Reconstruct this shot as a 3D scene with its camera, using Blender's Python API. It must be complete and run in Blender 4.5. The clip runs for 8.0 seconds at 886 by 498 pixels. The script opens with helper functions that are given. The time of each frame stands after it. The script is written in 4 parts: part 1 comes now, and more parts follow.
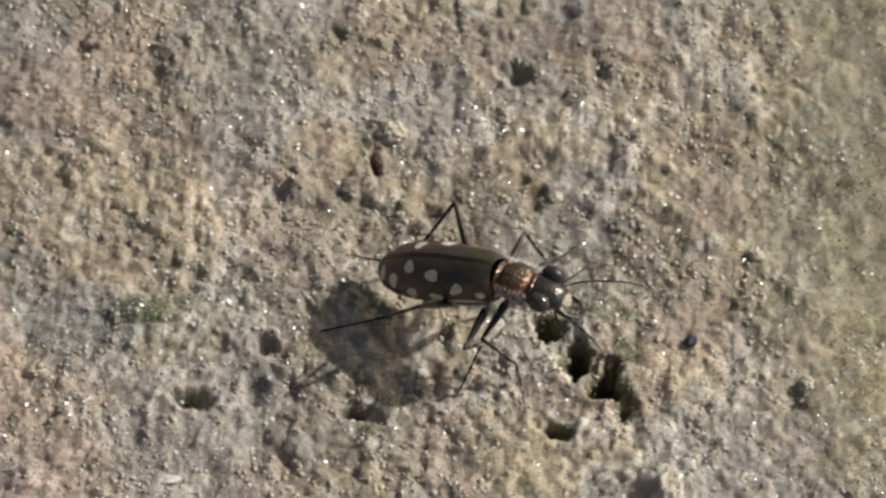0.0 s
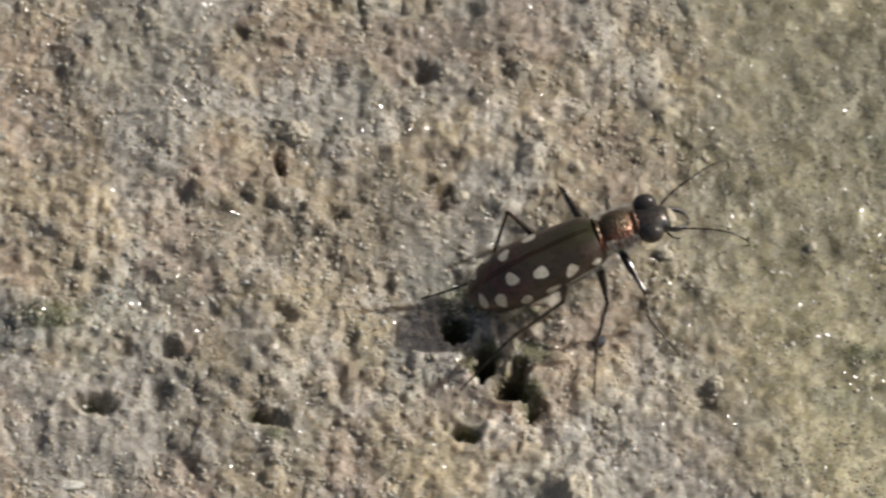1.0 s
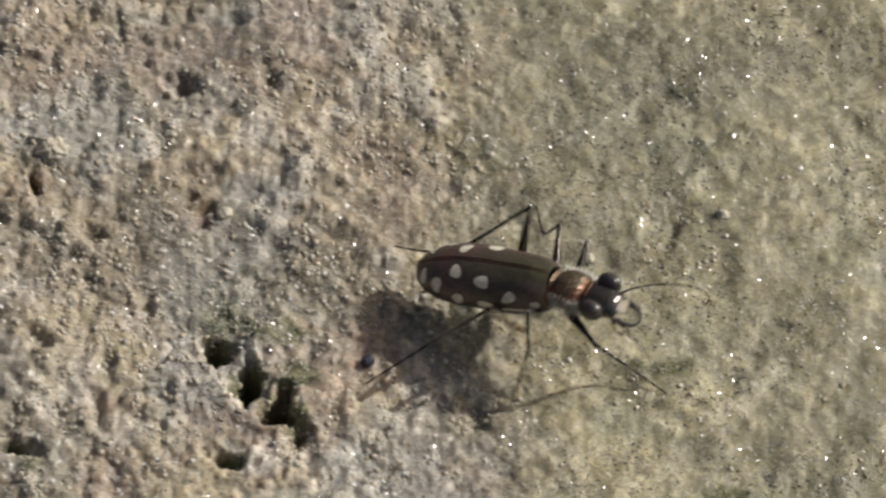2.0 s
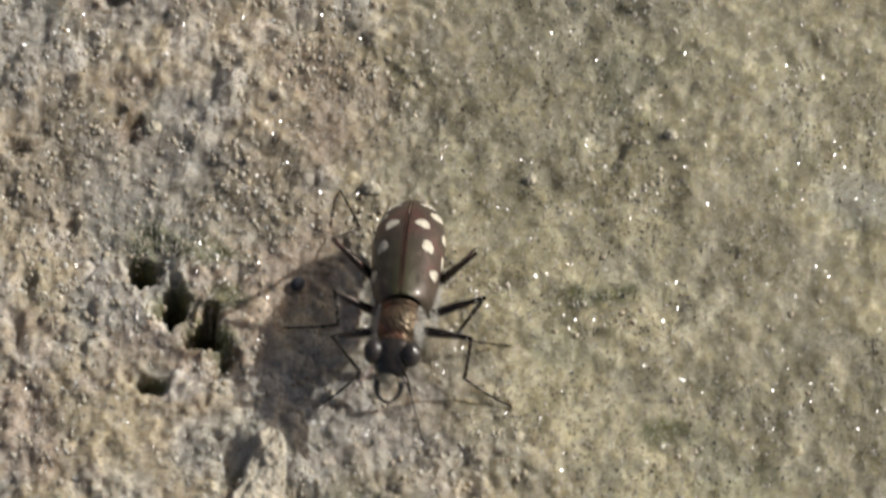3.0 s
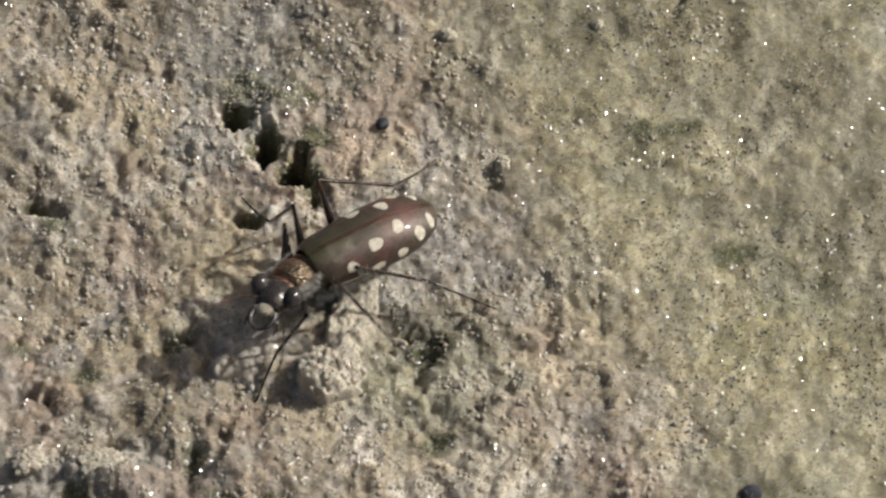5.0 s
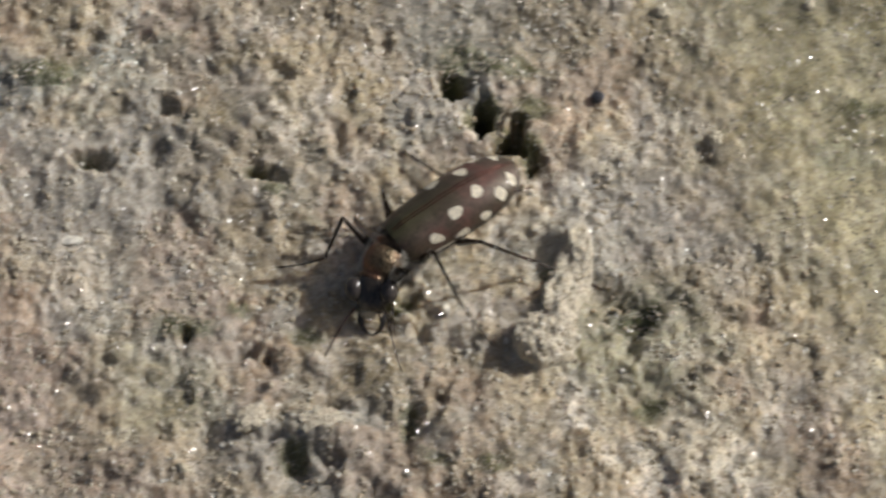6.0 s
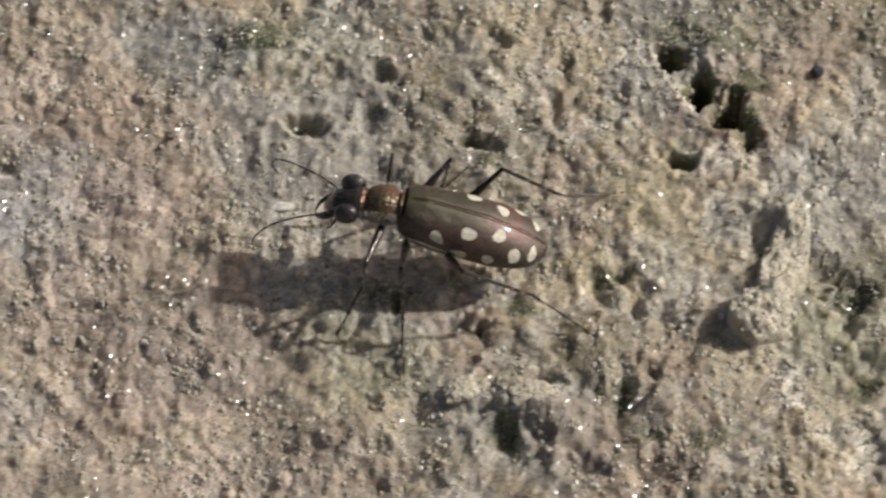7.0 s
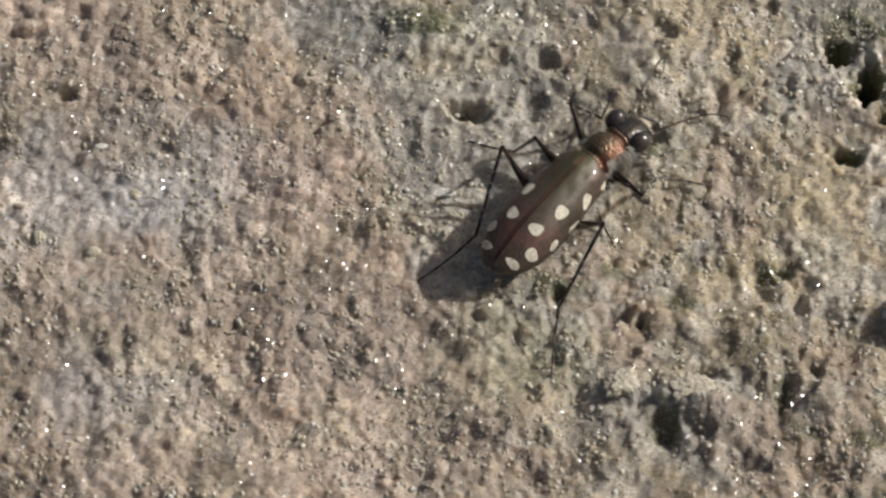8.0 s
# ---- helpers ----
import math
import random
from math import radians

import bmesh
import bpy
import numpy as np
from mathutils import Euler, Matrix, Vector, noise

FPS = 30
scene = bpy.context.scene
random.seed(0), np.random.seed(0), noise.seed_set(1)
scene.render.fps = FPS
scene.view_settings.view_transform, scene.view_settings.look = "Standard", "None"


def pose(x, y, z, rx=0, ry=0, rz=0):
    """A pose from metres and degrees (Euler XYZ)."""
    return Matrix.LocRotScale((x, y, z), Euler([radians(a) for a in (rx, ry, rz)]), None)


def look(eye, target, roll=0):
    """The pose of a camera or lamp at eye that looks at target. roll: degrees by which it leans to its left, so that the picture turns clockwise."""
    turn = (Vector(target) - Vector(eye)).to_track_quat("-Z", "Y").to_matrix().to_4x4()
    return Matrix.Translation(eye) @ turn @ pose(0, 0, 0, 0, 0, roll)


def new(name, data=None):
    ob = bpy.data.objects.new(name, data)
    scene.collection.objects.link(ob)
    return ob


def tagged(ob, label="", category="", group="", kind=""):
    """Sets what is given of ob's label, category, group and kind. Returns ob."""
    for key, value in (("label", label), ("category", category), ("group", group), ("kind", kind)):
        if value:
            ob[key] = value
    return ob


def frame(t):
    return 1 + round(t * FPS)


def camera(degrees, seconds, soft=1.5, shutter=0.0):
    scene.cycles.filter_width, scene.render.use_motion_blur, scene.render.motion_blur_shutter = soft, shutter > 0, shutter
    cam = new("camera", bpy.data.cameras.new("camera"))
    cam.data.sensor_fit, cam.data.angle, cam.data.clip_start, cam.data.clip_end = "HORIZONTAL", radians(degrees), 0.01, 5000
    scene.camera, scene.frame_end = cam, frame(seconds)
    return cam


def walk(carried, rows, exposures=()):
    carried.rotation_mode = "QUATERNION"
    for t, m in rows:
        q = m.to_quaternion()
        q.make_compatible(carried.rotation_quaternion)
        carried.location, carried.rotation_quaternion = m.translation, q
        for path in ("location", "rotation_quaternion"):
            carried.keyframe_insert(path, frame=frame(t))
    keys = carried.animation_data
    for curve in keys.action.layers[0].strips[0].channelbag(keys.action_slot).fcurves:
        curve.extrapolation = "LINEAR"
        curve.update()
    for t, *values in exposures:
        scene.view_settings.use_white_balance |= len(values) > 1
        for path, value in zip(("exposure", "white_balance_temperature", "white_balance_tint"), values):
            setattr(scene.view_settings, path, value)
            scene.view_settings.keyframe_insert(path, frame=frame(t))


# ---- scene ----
# ---- camera: a long lens held about 0.34 m off, looking down at the ground ----
MM = 0.001
cam = camera(8.0, 8.0, soft=2.4, shutter=0.4)
cam.data.dof.use_dof, cam.data.dof.focus_distance, cam.data.dof.aperture_fstop = True, 0.337, 190.0
CAM = [
    (0.0, -0.00105, -0.20306, 0.28887, -54.166, 1.300, -0.480),
    (0.5, -0.00063, -0.20277, 0.28877, -54.210, 0.791, -0.258),
    (1.0, -0.00028, -0.20032, 0.28611, -54.261, 0.061, 0.152),
    (1.5, 0.00000, -0.19790, 0.28134, -53.972, -1.637, 0.862),
    (1.7, 0.00337, -0.19515, 0.27960, -54.135, -1.502, 0.278),
    (2.8, 0.01452, -0.18504, 0.26454, -54.345, -0.263, -0.056),
    (3.0, 0.01499, -0.18373, 0.26479, -55.032, -0.151, -0.118),
    (3.5, 0.01431, -0.18659, 0.26410, -55.314, -0.193, -0.156),
    (4.0, 0.01406, -0.18859, 0.26744, -55.663, 0.211, -0.376),
    (4.2, 0.01318, -0.18918, 0.26965, -55.930, 0.126, -0.206),
    (5.3, 0.00074, -0.20841, 0.27678, -54.277, -2.614, 0.646),
    (5.5, -0.00205, -0.20931, 0.27847, -54.341, -2.816, 1.302),
    (6.0, -0.00315, -0.20956, 0.27832, -54.475, -0.785, 0.607),
    (6.5, -0.00408, -0.20766, 0.27866, -54.920, 0.831, -0.000),
    (7.0, -0.00416, -0.20672, 0.27586, -54.882, 2.280, -0.817),
    (7.5, -0.00579, -0.20486, 0.27362, -55.040, 3.507, -1.037),
    (8.0, -0.00918, -0.20437, 0.27365, -55.117, 3.361, -0.251),
]
walk(cam, [(t, pose(x, y, z, 90 + pitch, 0, yaw) @ pose(0, 0, 0, 0, 0, roll)) for t, x, y, z, pitch, yaw, roll in CAM],
     exposures=[(0.0, 0.0), (4.2, -0.02), (5.5, -0.08), (8.0, -0.08)])

# ---- light: low afternoon sun and open sky ----
SUN_ELEVATION, SUN_AZIMUTH = 36.0, 17.0          # azimuth counted from +x towards +y
world = bpy.data.worlds.new("sky")
scene.world = world
world.use_nodes = True
wn = world.node_tree.nodes
sky = wn.new("ShaderNodeTexSky")
sky.sky_type, sky.sun_disc = "NISHITA", False
sky.dust_density, sky.air_density, sky.ozone_density = 7.0, 0.8, 0.5
sky.sun_elevation, sky.sun_rotation = radians(SUN_ELEVATION), radians(90 - SUN_AZIMUTH)
wn["Background"].inputs["Strength"].default_value = 0.064
world.node_tree.links.new(sky.outputs[0], wn["Background"].inputs["Color"])
sun = new("sun", bpy.data.lights.new("sun", "SUN"))
sun.data.energy, sun.data.angle, sun.data.color = 3.9, radians(0.6), (1.0, 0.985, 0.955)
ca, sa, ce, se = math.cos(radians(SUN_AZIMUTH)), math.sin(radians(SUN_AZIMUTH)), math.cos(radians(SUN_ELEVATION)), math.sin(radians(SUN_ELEVATION))
sun.matrix_world = look((ca * ce, sa * ce, se), (0, 0, 0))


# ---- materials ----
def material(name, rough=0.6, metal=0.0, spec=0.5):
    m = bpy.data.materials.new(name)
    m.use_nodes = True
    b = m.node_tree.nodes["Principled BSDF"]
    b.inputs["Roughness"].default_value = rough
    b.inputs["Metallic"].default_value = metal
    b.inputs["Specular IOR Level"].default_value = spec
    return m, m.node_tree, b


def translucent(b, weight, depth):
    """Light seeps a little way through wet sand."""
    b.inputs["Subsurface Weight"].default_value = weight
    b.inputs["Subsurface Radius"].default_value = (1.0, 0.85, 0.65)
    b.inputs["Subsurface Scale"].default_value = depth


def node(tree, kind, **sockets):
    n = tree.nodes.new("ShaderNode" + kind)
    for key, value in sockets.items():
        n.inputs[key.replace("_", " ")].default_value = value
    return n


def ramp(tree, source, stops):
    r = tree.nodes.new("ShaderNodeValToRGB")
    while len(r.color_ramp.elements) < len(stops):
        r.color_ramp.elements.new(0.5)
    for e, (p, c) in zip(r.color_ramp.elements, stops):
        e.position, e.color = p, (*c, 1)
    tree.links.new(source, r.inputs[0])
    return r.outputs[0]


def mix(tree, kind, factor, a, b):
    n = tree.nodes.new("ShaderNodeMix")
    n.data_type, n.blend_type = "RGBA", kind
    for socket, value in ((n.inputs[0], factor), (n.inputs[6], a), (n.inputs[7], b)):
        if isinstance(value, (int, float)):
            socket.default_value = value
        elif isinstance(value, tuple):
            socket.default_value = (*value, 1)
        else:
            tree.links.new(value, socket)
    return n.outputs[2]


def coords(tree, scale):
    """Object coordinates counted in units of 1/scale metres."""
    tc, vm = tree.nodes.new("ShaderNodeTexCoord"), tree.nodes.new("ShaderNodeVectorMath")
    vm.operation = "SCALE"
    vm.inputs["Scale"].default_value = scale
    tree.links.new(tc.outputs["Object"], vm.inputs[0])
    return vm.outputs[0]


def noise_tex(tree, scale, detail=4.0, rough=0.6):
    n = node(tree, "TexNoise", Scale=1.0, Detail=detail, Roughness=rough)
    tree.links.new(coords(tree, scale), n.inputs["Vector"])
    return n.outputs[0]


def bump(tree, bsdf, height, distance, strength=1.0):
    b = node(tree, "Bump", Strength=strength, Distance=distance)
    tree.links.new(height, b.inputs["Height"])
    tree.links.new(b.outputs[0], bsdf.inputs["Normal"])


def soil_material():
    m, t, b = material("damp_sandy_soil", 0.62, 0.0, 0.5)
    translucent(b, 0.9, 0.0008)
    tone = t.nodes.new("ShaderNodeAttribute")
    tone.attribute_name = "tone"
    fine = ramp(t, noise_tex(t, 5200, 3, 0.7), [(0.28, (0.74, 0.73, 0.71)), (0.5, (0.98, 0.98, 0.97)), (0.72, (1.27, 1.26, 1.24))])
    c = mix(t, "MULTIPLY", 1.0, tone.outputs["Color"], fine)
    blot = ramp(t, noise_tex(t, 900, 5, 0.65), [(0.3, (0.72, 0.7, 0.68)), (0.55, (1, 1, 1)), (0.75, (1.16, 1.14, 1.08))])
    c = mix(t, "MULTIPLY", 1.0, c, blot)
    for size, low, high in ((110, 0.86, 1.1), (14, 0.82, 1.12), (1.6, 0.8, 1.15)):
        wide = ramp(t, noise_tex(t, size, 5, 0.6), [(0.32, (low, low, 0.97 * low)), (0.5, (1, 1, 1)), (0.68, (high, high, high))])
        c = mix(t, "MULTIPLY", 1.0, c, wide)
    t.links.new(c, b.inputs["Base Color"])
    dry = ramp(t, noise_tex(t, 1500, 4, 0.7), [(0.34, (0.2, 0.2, 0.2)), (0.45, (0.4, 0.4, 0.4)), (0.62, (0.65, 0.65, 0.65))])
    wet = ramp(t, noise_tex(t, 1900, 3, 0.7), [(0.4, (0.08, 0.08, 0.08)), (0.62, (0.3, 0.3, 0.3))])
    t.links.new(mix(t, "MIX", tone.outputs["Alpha"], dry, wet), b.inputs["Roughness"])
    bump(t, b, noise_tex(t, 5800, 4, 0.72), 0.00012, 0.6)
    return m


def grain_material():
    m, t, b = material("sand_grains", 0.4, 0.0, 0.6)
    translucent(b, 0.6, 0.0004)
    g = t.nodes.new("ShaderNodeNewGeometry")
    c = ramp(t, g.outputs["Random Per Island"], [(0.0, (0.27, 0.23, 0.17)), (0.1, (0.34, 0.295, 0.22)), (0.5, (0.40, 0.35, 0.27)), (0.85, (0.47, 0.425, 0.34)), (1.0, (0.60, 0.57, 0.51))])
    c = mix(t, "MULTIPLY", 1.0, c, ramp(t, noise_tex(t, 9000, 3), [(0.3, (0.75, 0.74, 0.72)), (0.7, (1.15, 1.14, 1.12))]))
    t.links.new(c, b.inputs["Base Color"])
    r = node(t, "Math")
    r.operation = "FRACT"
    k = node(t, "Math")
    k.operation, k.inputs[1].default_value = "MULTIPLY", 57.31
    t.links.new(g.outputs["Random Per Island"], k.inputs[0])
    t.links.new(k.outputs[0], r.inputs[0])
    t.links.new(ramp(t, r.outputs[0], [(0.0, (0.2, 0.2, 0.2)), (0.4, (0.3, 0.3, 0.3)), (0.6, (0.5, 0.5, 0.5)), (1.0, (0.7, 0.7, 0.7))]), b.inputs["Roughness"])
    return m


def quartz_material():
    m, t, b = material("glassy_quartz", 0.23, 0.0, 1.0)
    b.inputs["IOR"].default_value = 1.8
    translucent(b, 0.5, 0.0003)
    g = t.nodes.new("ShaderNodeNewGeometry")
    t.links.new(ramp(t, g.outputs["Random Per Island"], [(0.0, (0.34, 0.30, 0.22)), (0.5, (0.47, 0.405, 0.32)), (1.0, (0.62, 0.57, 0.50))]), b.inputs["Base Color"])
    return m


def stone_material(name, low, high, rough=0.6, scale=1600):
    m, t, b = material(name, rough, 0.0, 0.5)
    c = ramp(t, noise_tex(t, scale, 6, 0.7), [(0.3, low), (0.7, high)])
    c = mix(t, "MULTIPLY", 1.0, c, ramp(t, noise_tex(t, 6000, 3, 0.7), [(0.3, (0.66, 0.65, 0.62)), (0.7, (1.25, 1.24, 1.2))]))
    t.links.new(c, b.inputs["Base Color"])
    bump(t, b, noise_tex(t, 5000, 5, 0.7), 0.00012, 1.0)
    return m


def shell_material(name, stops, rough, metal, pits=7000, depth=0.00002, film=0.0, coat=0.0):
    """Beetle cuticle: dark metallic ground colour that shifts over the surface, with fine punctures."""
    m, t, b = material(name, rough, metal, 0.5)
    c = ramp(t, noise_tex(t, 420, 3, 0.6), stops)
    c = mix(t, "MULTIPLY", 1.0, c, ramp(t, noise_tex(t, 4500, 3, 0.7), [(0.3, (0.6, 0.6, 0.6)), (0.5, (1.0, 1.0, 1.0)), (0.7, (1.45, 1.4, 1.35))]))
    t.links.new(c, b.inputs["Base Color"])
    v = node(t, "TexVoronoi", Scale=1.0)
    t.links.new(coords(t, pits), v.inputs["Vector"])
    bump(t, b, v.outputs["Distance"], depth, 0.7)
    b.inputs["Thin Film Thickness"].default_value, b.inputs["Thin Film IOR"].default_value = film, 1.5
    b.inputs["Coat Weight"].default_value, b.inputs["Coat Roughness"].default_value = coat, 0.08
    return m


SOIL, GRAIN = soil_material(), grain_material()
QUARTZ = quartz_material()
CLOD = stone_material("crumbly_pale_soil", (0.41, 0.37, 0.29), (0.60, 0.55, 0.46), 0.45, 1100)
translucent(CLOD.node_tree.nodes["Principled BSDF"], 0.6, 0.0004)
PEBBLE = stone_material("pale_quartz", (0.42, 0.38, 0.29), (0.62, 0.57, 0.46), 0.4)
FLAKE = stone_material("bleached_shell", (0.55, 0.53, 0.47), (0.75, 0.73, 0.68), 0.35)
SEED = stone_material("black_seed_coat", (0.012, 0.014, 0.02), (0.035, 0.04, 0.06), 0.28)
SPECK = stone_material("black_mineral", (0.012, 0.011, 0.010), (0.03, 0.027, 0.024), 0.5)
ELYTRON = shell_material("bronze_elytron", [(0.25, (0.050, 0.042, 0.026)), (0.46, (0.070, 0.053, 0.037)), (0.57, (0.088, 0.057, 0.044)), (0.70, (0.13, 0.058, 0.046))], 0.48, 0.3, 11000, 0.00002, 0.0, 0.2)
COPPER = shell_material("bronze_pronotum", [(0.3, (0.075, 0.068, 0.040)), (0.5, (0.15, 0.10, 0.062)), (0.68, (0.27, 0.115, 0.075))], 0.36, 0.6, 5200, 0.00009)


def olive_seam(m):
    """The bronze turns olive green along the seam and over the bases of the wing cases."""
    t = m.node_tree
    b = t.nodes["Principled BSDF"]
    old = b.inputs["Base Color"].links[0].from_socket
    xyz, off = t.nodes.new("ShaderNodeSeparateXYZ"), node(t, "Math")
    t.links.new(coords(t, 1000), xyz.inputs[0])
    off.operation = "ABSOLUTE"
    t.links.new(xyz.outputs["Y"], off.inputs[0])
    near = ramp(t, off.outputs[0], [(0.25, (1, 1, 1)), (0.95, (0, 0, 0))])
    base = t.nodes.new("ShaderNodeMapRange")
    base.inputs["From Min"].default_value, base.inputs["From Max"].default_value = -5.0, -0.8
    t.links.new(xyz.outputs["X"], base.inputs["Value"])
    k = mix(t, "MULTIPLY", 1.0, near, base.outputs[0])
    t.links.new(mix(t, "MIX", k, old, (0.058, 0.054, 0.024)), b.inputs["Base Color"])


olive_seam(ELYTRON)
SUTURE = shell_material("red_copper_rim", [(0.3, (0.09, 0.035, 0.028)), (0.7, (0.19, 0.065, 0.05))], 0.25, 0.65)
HEAD = shell_material("dark_bronze_head", [(0.3, (0.030, 0.032, 0.030)), (0.5, (0.058, 0.047, 0.038)), (0.7, (0.03, 0.05, 0.058))], 0.25, 0.5, 5200, 0.00003, 380.0, 0.3)
UNDER = shell_material("dark_metallic_underside", [(0.3, (0.03, 0.032, 0.034)), (0.7, (0.07, 0.06, 0.055))], 0.35, 0.5)
LEG = shell_material("metallic_leg", [(0.3, (0.022, 0.019, 0.018)), (0.55, (0.04, 0.03, 0.024)), (0.72, (0.10, 0.035, 0.028))], 0.25, 0.6, 12000, 0.00001, 0.0, 0.3)
EYE = shell_material("dark_compound_eye", [(0.3, (0.022, 0.02, 0.02)), (0.7, (0.045, 0.038, 0.035))], 0.16, 0.0, 22000, 0.000004)
CREAM = stone_material("cream_spot", (0.60, 0.55, 0.44), (0.76, 0.72, 0.62), 0.55, 2600)
IVORY = stone_material("ivory_mouthpart", (0.34, 0.29, 0.21), (0.5, 0.45, 0.35), 0.4)
HAIR = stone_material("white_hair", (0.6, 0.58, 0.54), (0.75, 0.74, 0.7), 0.5)


# ---- mesh helpers; shapes are written in millimetres ----
def fast_mesh(name, verts, faces, smooth=True):
    """A mesh from arrays of places in millimetres and of faces with equal numbers of corners."""
    me, n, k = bpy.data.meshes.new(name), len(faces), faces.shape[1]
    me.vertices.add(len(verts))
    me.vertices.foreach_set("co", (verts * MM).astype(np.float32).ravel())
    me.loops.add(n * k)
    me.loops.foreach_set("vertex_index", faces.astype(np.int32).ravel())
    me.polygons.add(n)
    me.polygons.foreach_set("loop_start", np.arange(0, n * k, k, dtype=np.int32))
    me.update(calc_edges=True)
    me.polygons.foreach_set("use_smooth", np.full(n, smooth))
    me.update()
    return me


def part(name, mesh, mat, parent=None, label=""):
    ob = new(name, mesh)
    mesh.materials.append(mat)
    ob.parent = parent
    return tagged(ob, label)


def sheet_faces(rows, cols, closed=False):
    """Quads of a grid of rows x cols; closed: the last column joins the first."""
    i, j = np.meshgrid(np.arange(rows - 1), np.arange(cols if closed else cols - 1), indexing="ij")
    a, b = i * cols + j, i * cols + (j + 1) % cols
    return np.stack([a, b, b + cols, a + cols], -1).reshape(-1, 4)


def loft(name, rings, segments=24, power=1.0):
    """A closed body along x from rings (x, half width, top z, bottom z), interpolated smoothly."""
    rings = np.array(rings, float)
    s = np.linspace(0, len(rings) - 1, (len(rings) - 1) * 5 + 1)
    lo = np.clip(s.astype(int), 0, len(rings) - 2)
    f = (s - lo)[:, None]
    p0, p1, p2, p3 = (rings[np.clip(lo + d, 0, len(rings) - 1)] for d in (-1, 0, 1, 2))
    r = 0.5 * (2 * p1 + (p2 - p0) * f + (2 * p0 - 5 * p1 + 4 * p2 - p3) * f**2 + (3 * p1 - p0 - 3 * p2 + p3) * f**3)
    a = np.linspace(0, 2 * np.pi, segments, endpoint=False)
    cy, cz = np.sign(np.cos(a)) * np.abs(np.cos(a)) ** power, np.sign(np.sin(a)) * np.abs(np.sin(a)) ** power
    mid, half = (r[:, 2] + r[:, 3]) / 2, (r[:, 2] - r[:, 3]) / 2
    v = np.stack([np.repeat(r[:, :1], segments, 1), r[:, 1:2] * cy, mid[:, None] + half[:, None] * cz], -1)
    return fast_mesh(name, v.reshape(-1, 3), sheet_faces(len(r), segments, True)[:, ::-1])


def tube(name, points, radii, segments=8):
    """A round tube through points, with its radius at each."""
    p, r = np.array(points, float), np.array(radii, float)
    d = np.gradient(p, axis=0)
    d /= np.linalg.norm(d, axis=1, keepdims=True)
    side = np.cross(d, np.where(np.abs(d[:, 2:]) > 0.9, [[1.0, 0, 0]], [[0, 0, 1.0]]))
    side /= np.linalg.norm(side, axis=1, keepdims=True)
    up = np.cross(side, d)
    a = np.linspace(0, 2 * np.pi, segments, endpoint=False)[None, :, None]
    v = p[:, None] + r[:, None, None] * (np.cos(a) * side[:, None] + np.sin(a) * up[:, None])
    return fast_mesh(name, v.reshape(-1, 3), sheet_faces(len(p), segments, True))


def ball(name, centre, radii, rows=14, cols=20):
    th, ph = np.linspace(0.02, np.pi - 0.02, rows)[:, None], np.linspace(0, 2 * np.pi, cols, endpoint=False)[None]
    v = np.stack([np.sin(th) * np.cos(ph) * radii[0], np.sin(th) * np.sin(ph) * radii[1], np.cos(th) * radii[2] + 0 * ph], -1) + np.array(centre)
    return fast_mesh(name, v.reshape(-1, 3), sheet_faces(rows, cols, True)[:, ::-1])


# ---- ground relief ----
def hash2(ix, iy, seed):
    n = (ix.astype(np.int64) * 374761393 + iy.astype(np.int64) * 668265263 + seed * 974634317) & 0xFFFFFFFF
    n = ((n ^ (n >> 13)) * 1274126177) & 0xFFFFFFFF
    n = ((n ^ (n >> 15)) * 1103515245) & 0xFFFFFFFF
    return ((n ^ (n >> 16)) & 0xFFFFFF) / 0xFFFFFF


def value_noise(x, y, seed):
    ix, iy = np.floor(x), np.floor(y)
    fx, fy = x - ix, y - iy
    fx, fy = fx * fx * fx * (fx * (fx * 6 - 15) + 10), fy * fy * fy * (fy * (fy * 6 - 15) + 10)
    a, b, c, d = hash2(ix, iy, seed), hash2(ix + 1, iy, seed), hash2(ix, iy + 1, seed), hash2(ix + 1, iy + 1, seed)
    return (a + (b - a) * fx) * (1 - fy) + (c + (d - c) * fx) * fy


def fbm(x, y, size, seed, octaves=4):
    total, weight = 0.0, 0.0
    for k in range(octaves):
        w = 0.55**k
        total, weight = total + w * value_noise(x / size * 2**k + 7.3 * k, y / size * 2**k - 3.1 * k, seed + k), weight + w
    return total / weight


def cells(x, y, size, seed):
    """Distance to the nearest scattered centre, in cell sizes, and that centre's own random number."""
    gx, gy = x / size, y / size
    ix, iy = np.floor(gx), np.floor(gy)
    best, own = np.full(np.shape(x), 9.0), np.zeros(np.shape(x))
    for dx in (-1, 0, 1):
        for dy in (-1, 0, 1):
            cx, cy = ix + dx, iy + dy
            d = np.hypot(cx + 0.15 + 0.7 * hash2(cx, cy, seed) - gx, cy + 0.15 + 0.7 * hash2(cx, cy, seed + 1) - gy)
            near = d < best
            best, own = np.where(near, d, best), np.where(near, hash2(cx, cy, seed + 2), own)
    return best, own


def smooth(v, lo, hi):
    s = np.clip((v - lo) / (hi - lo), 0, 1)
    return s * s * (3 - 2 * s)


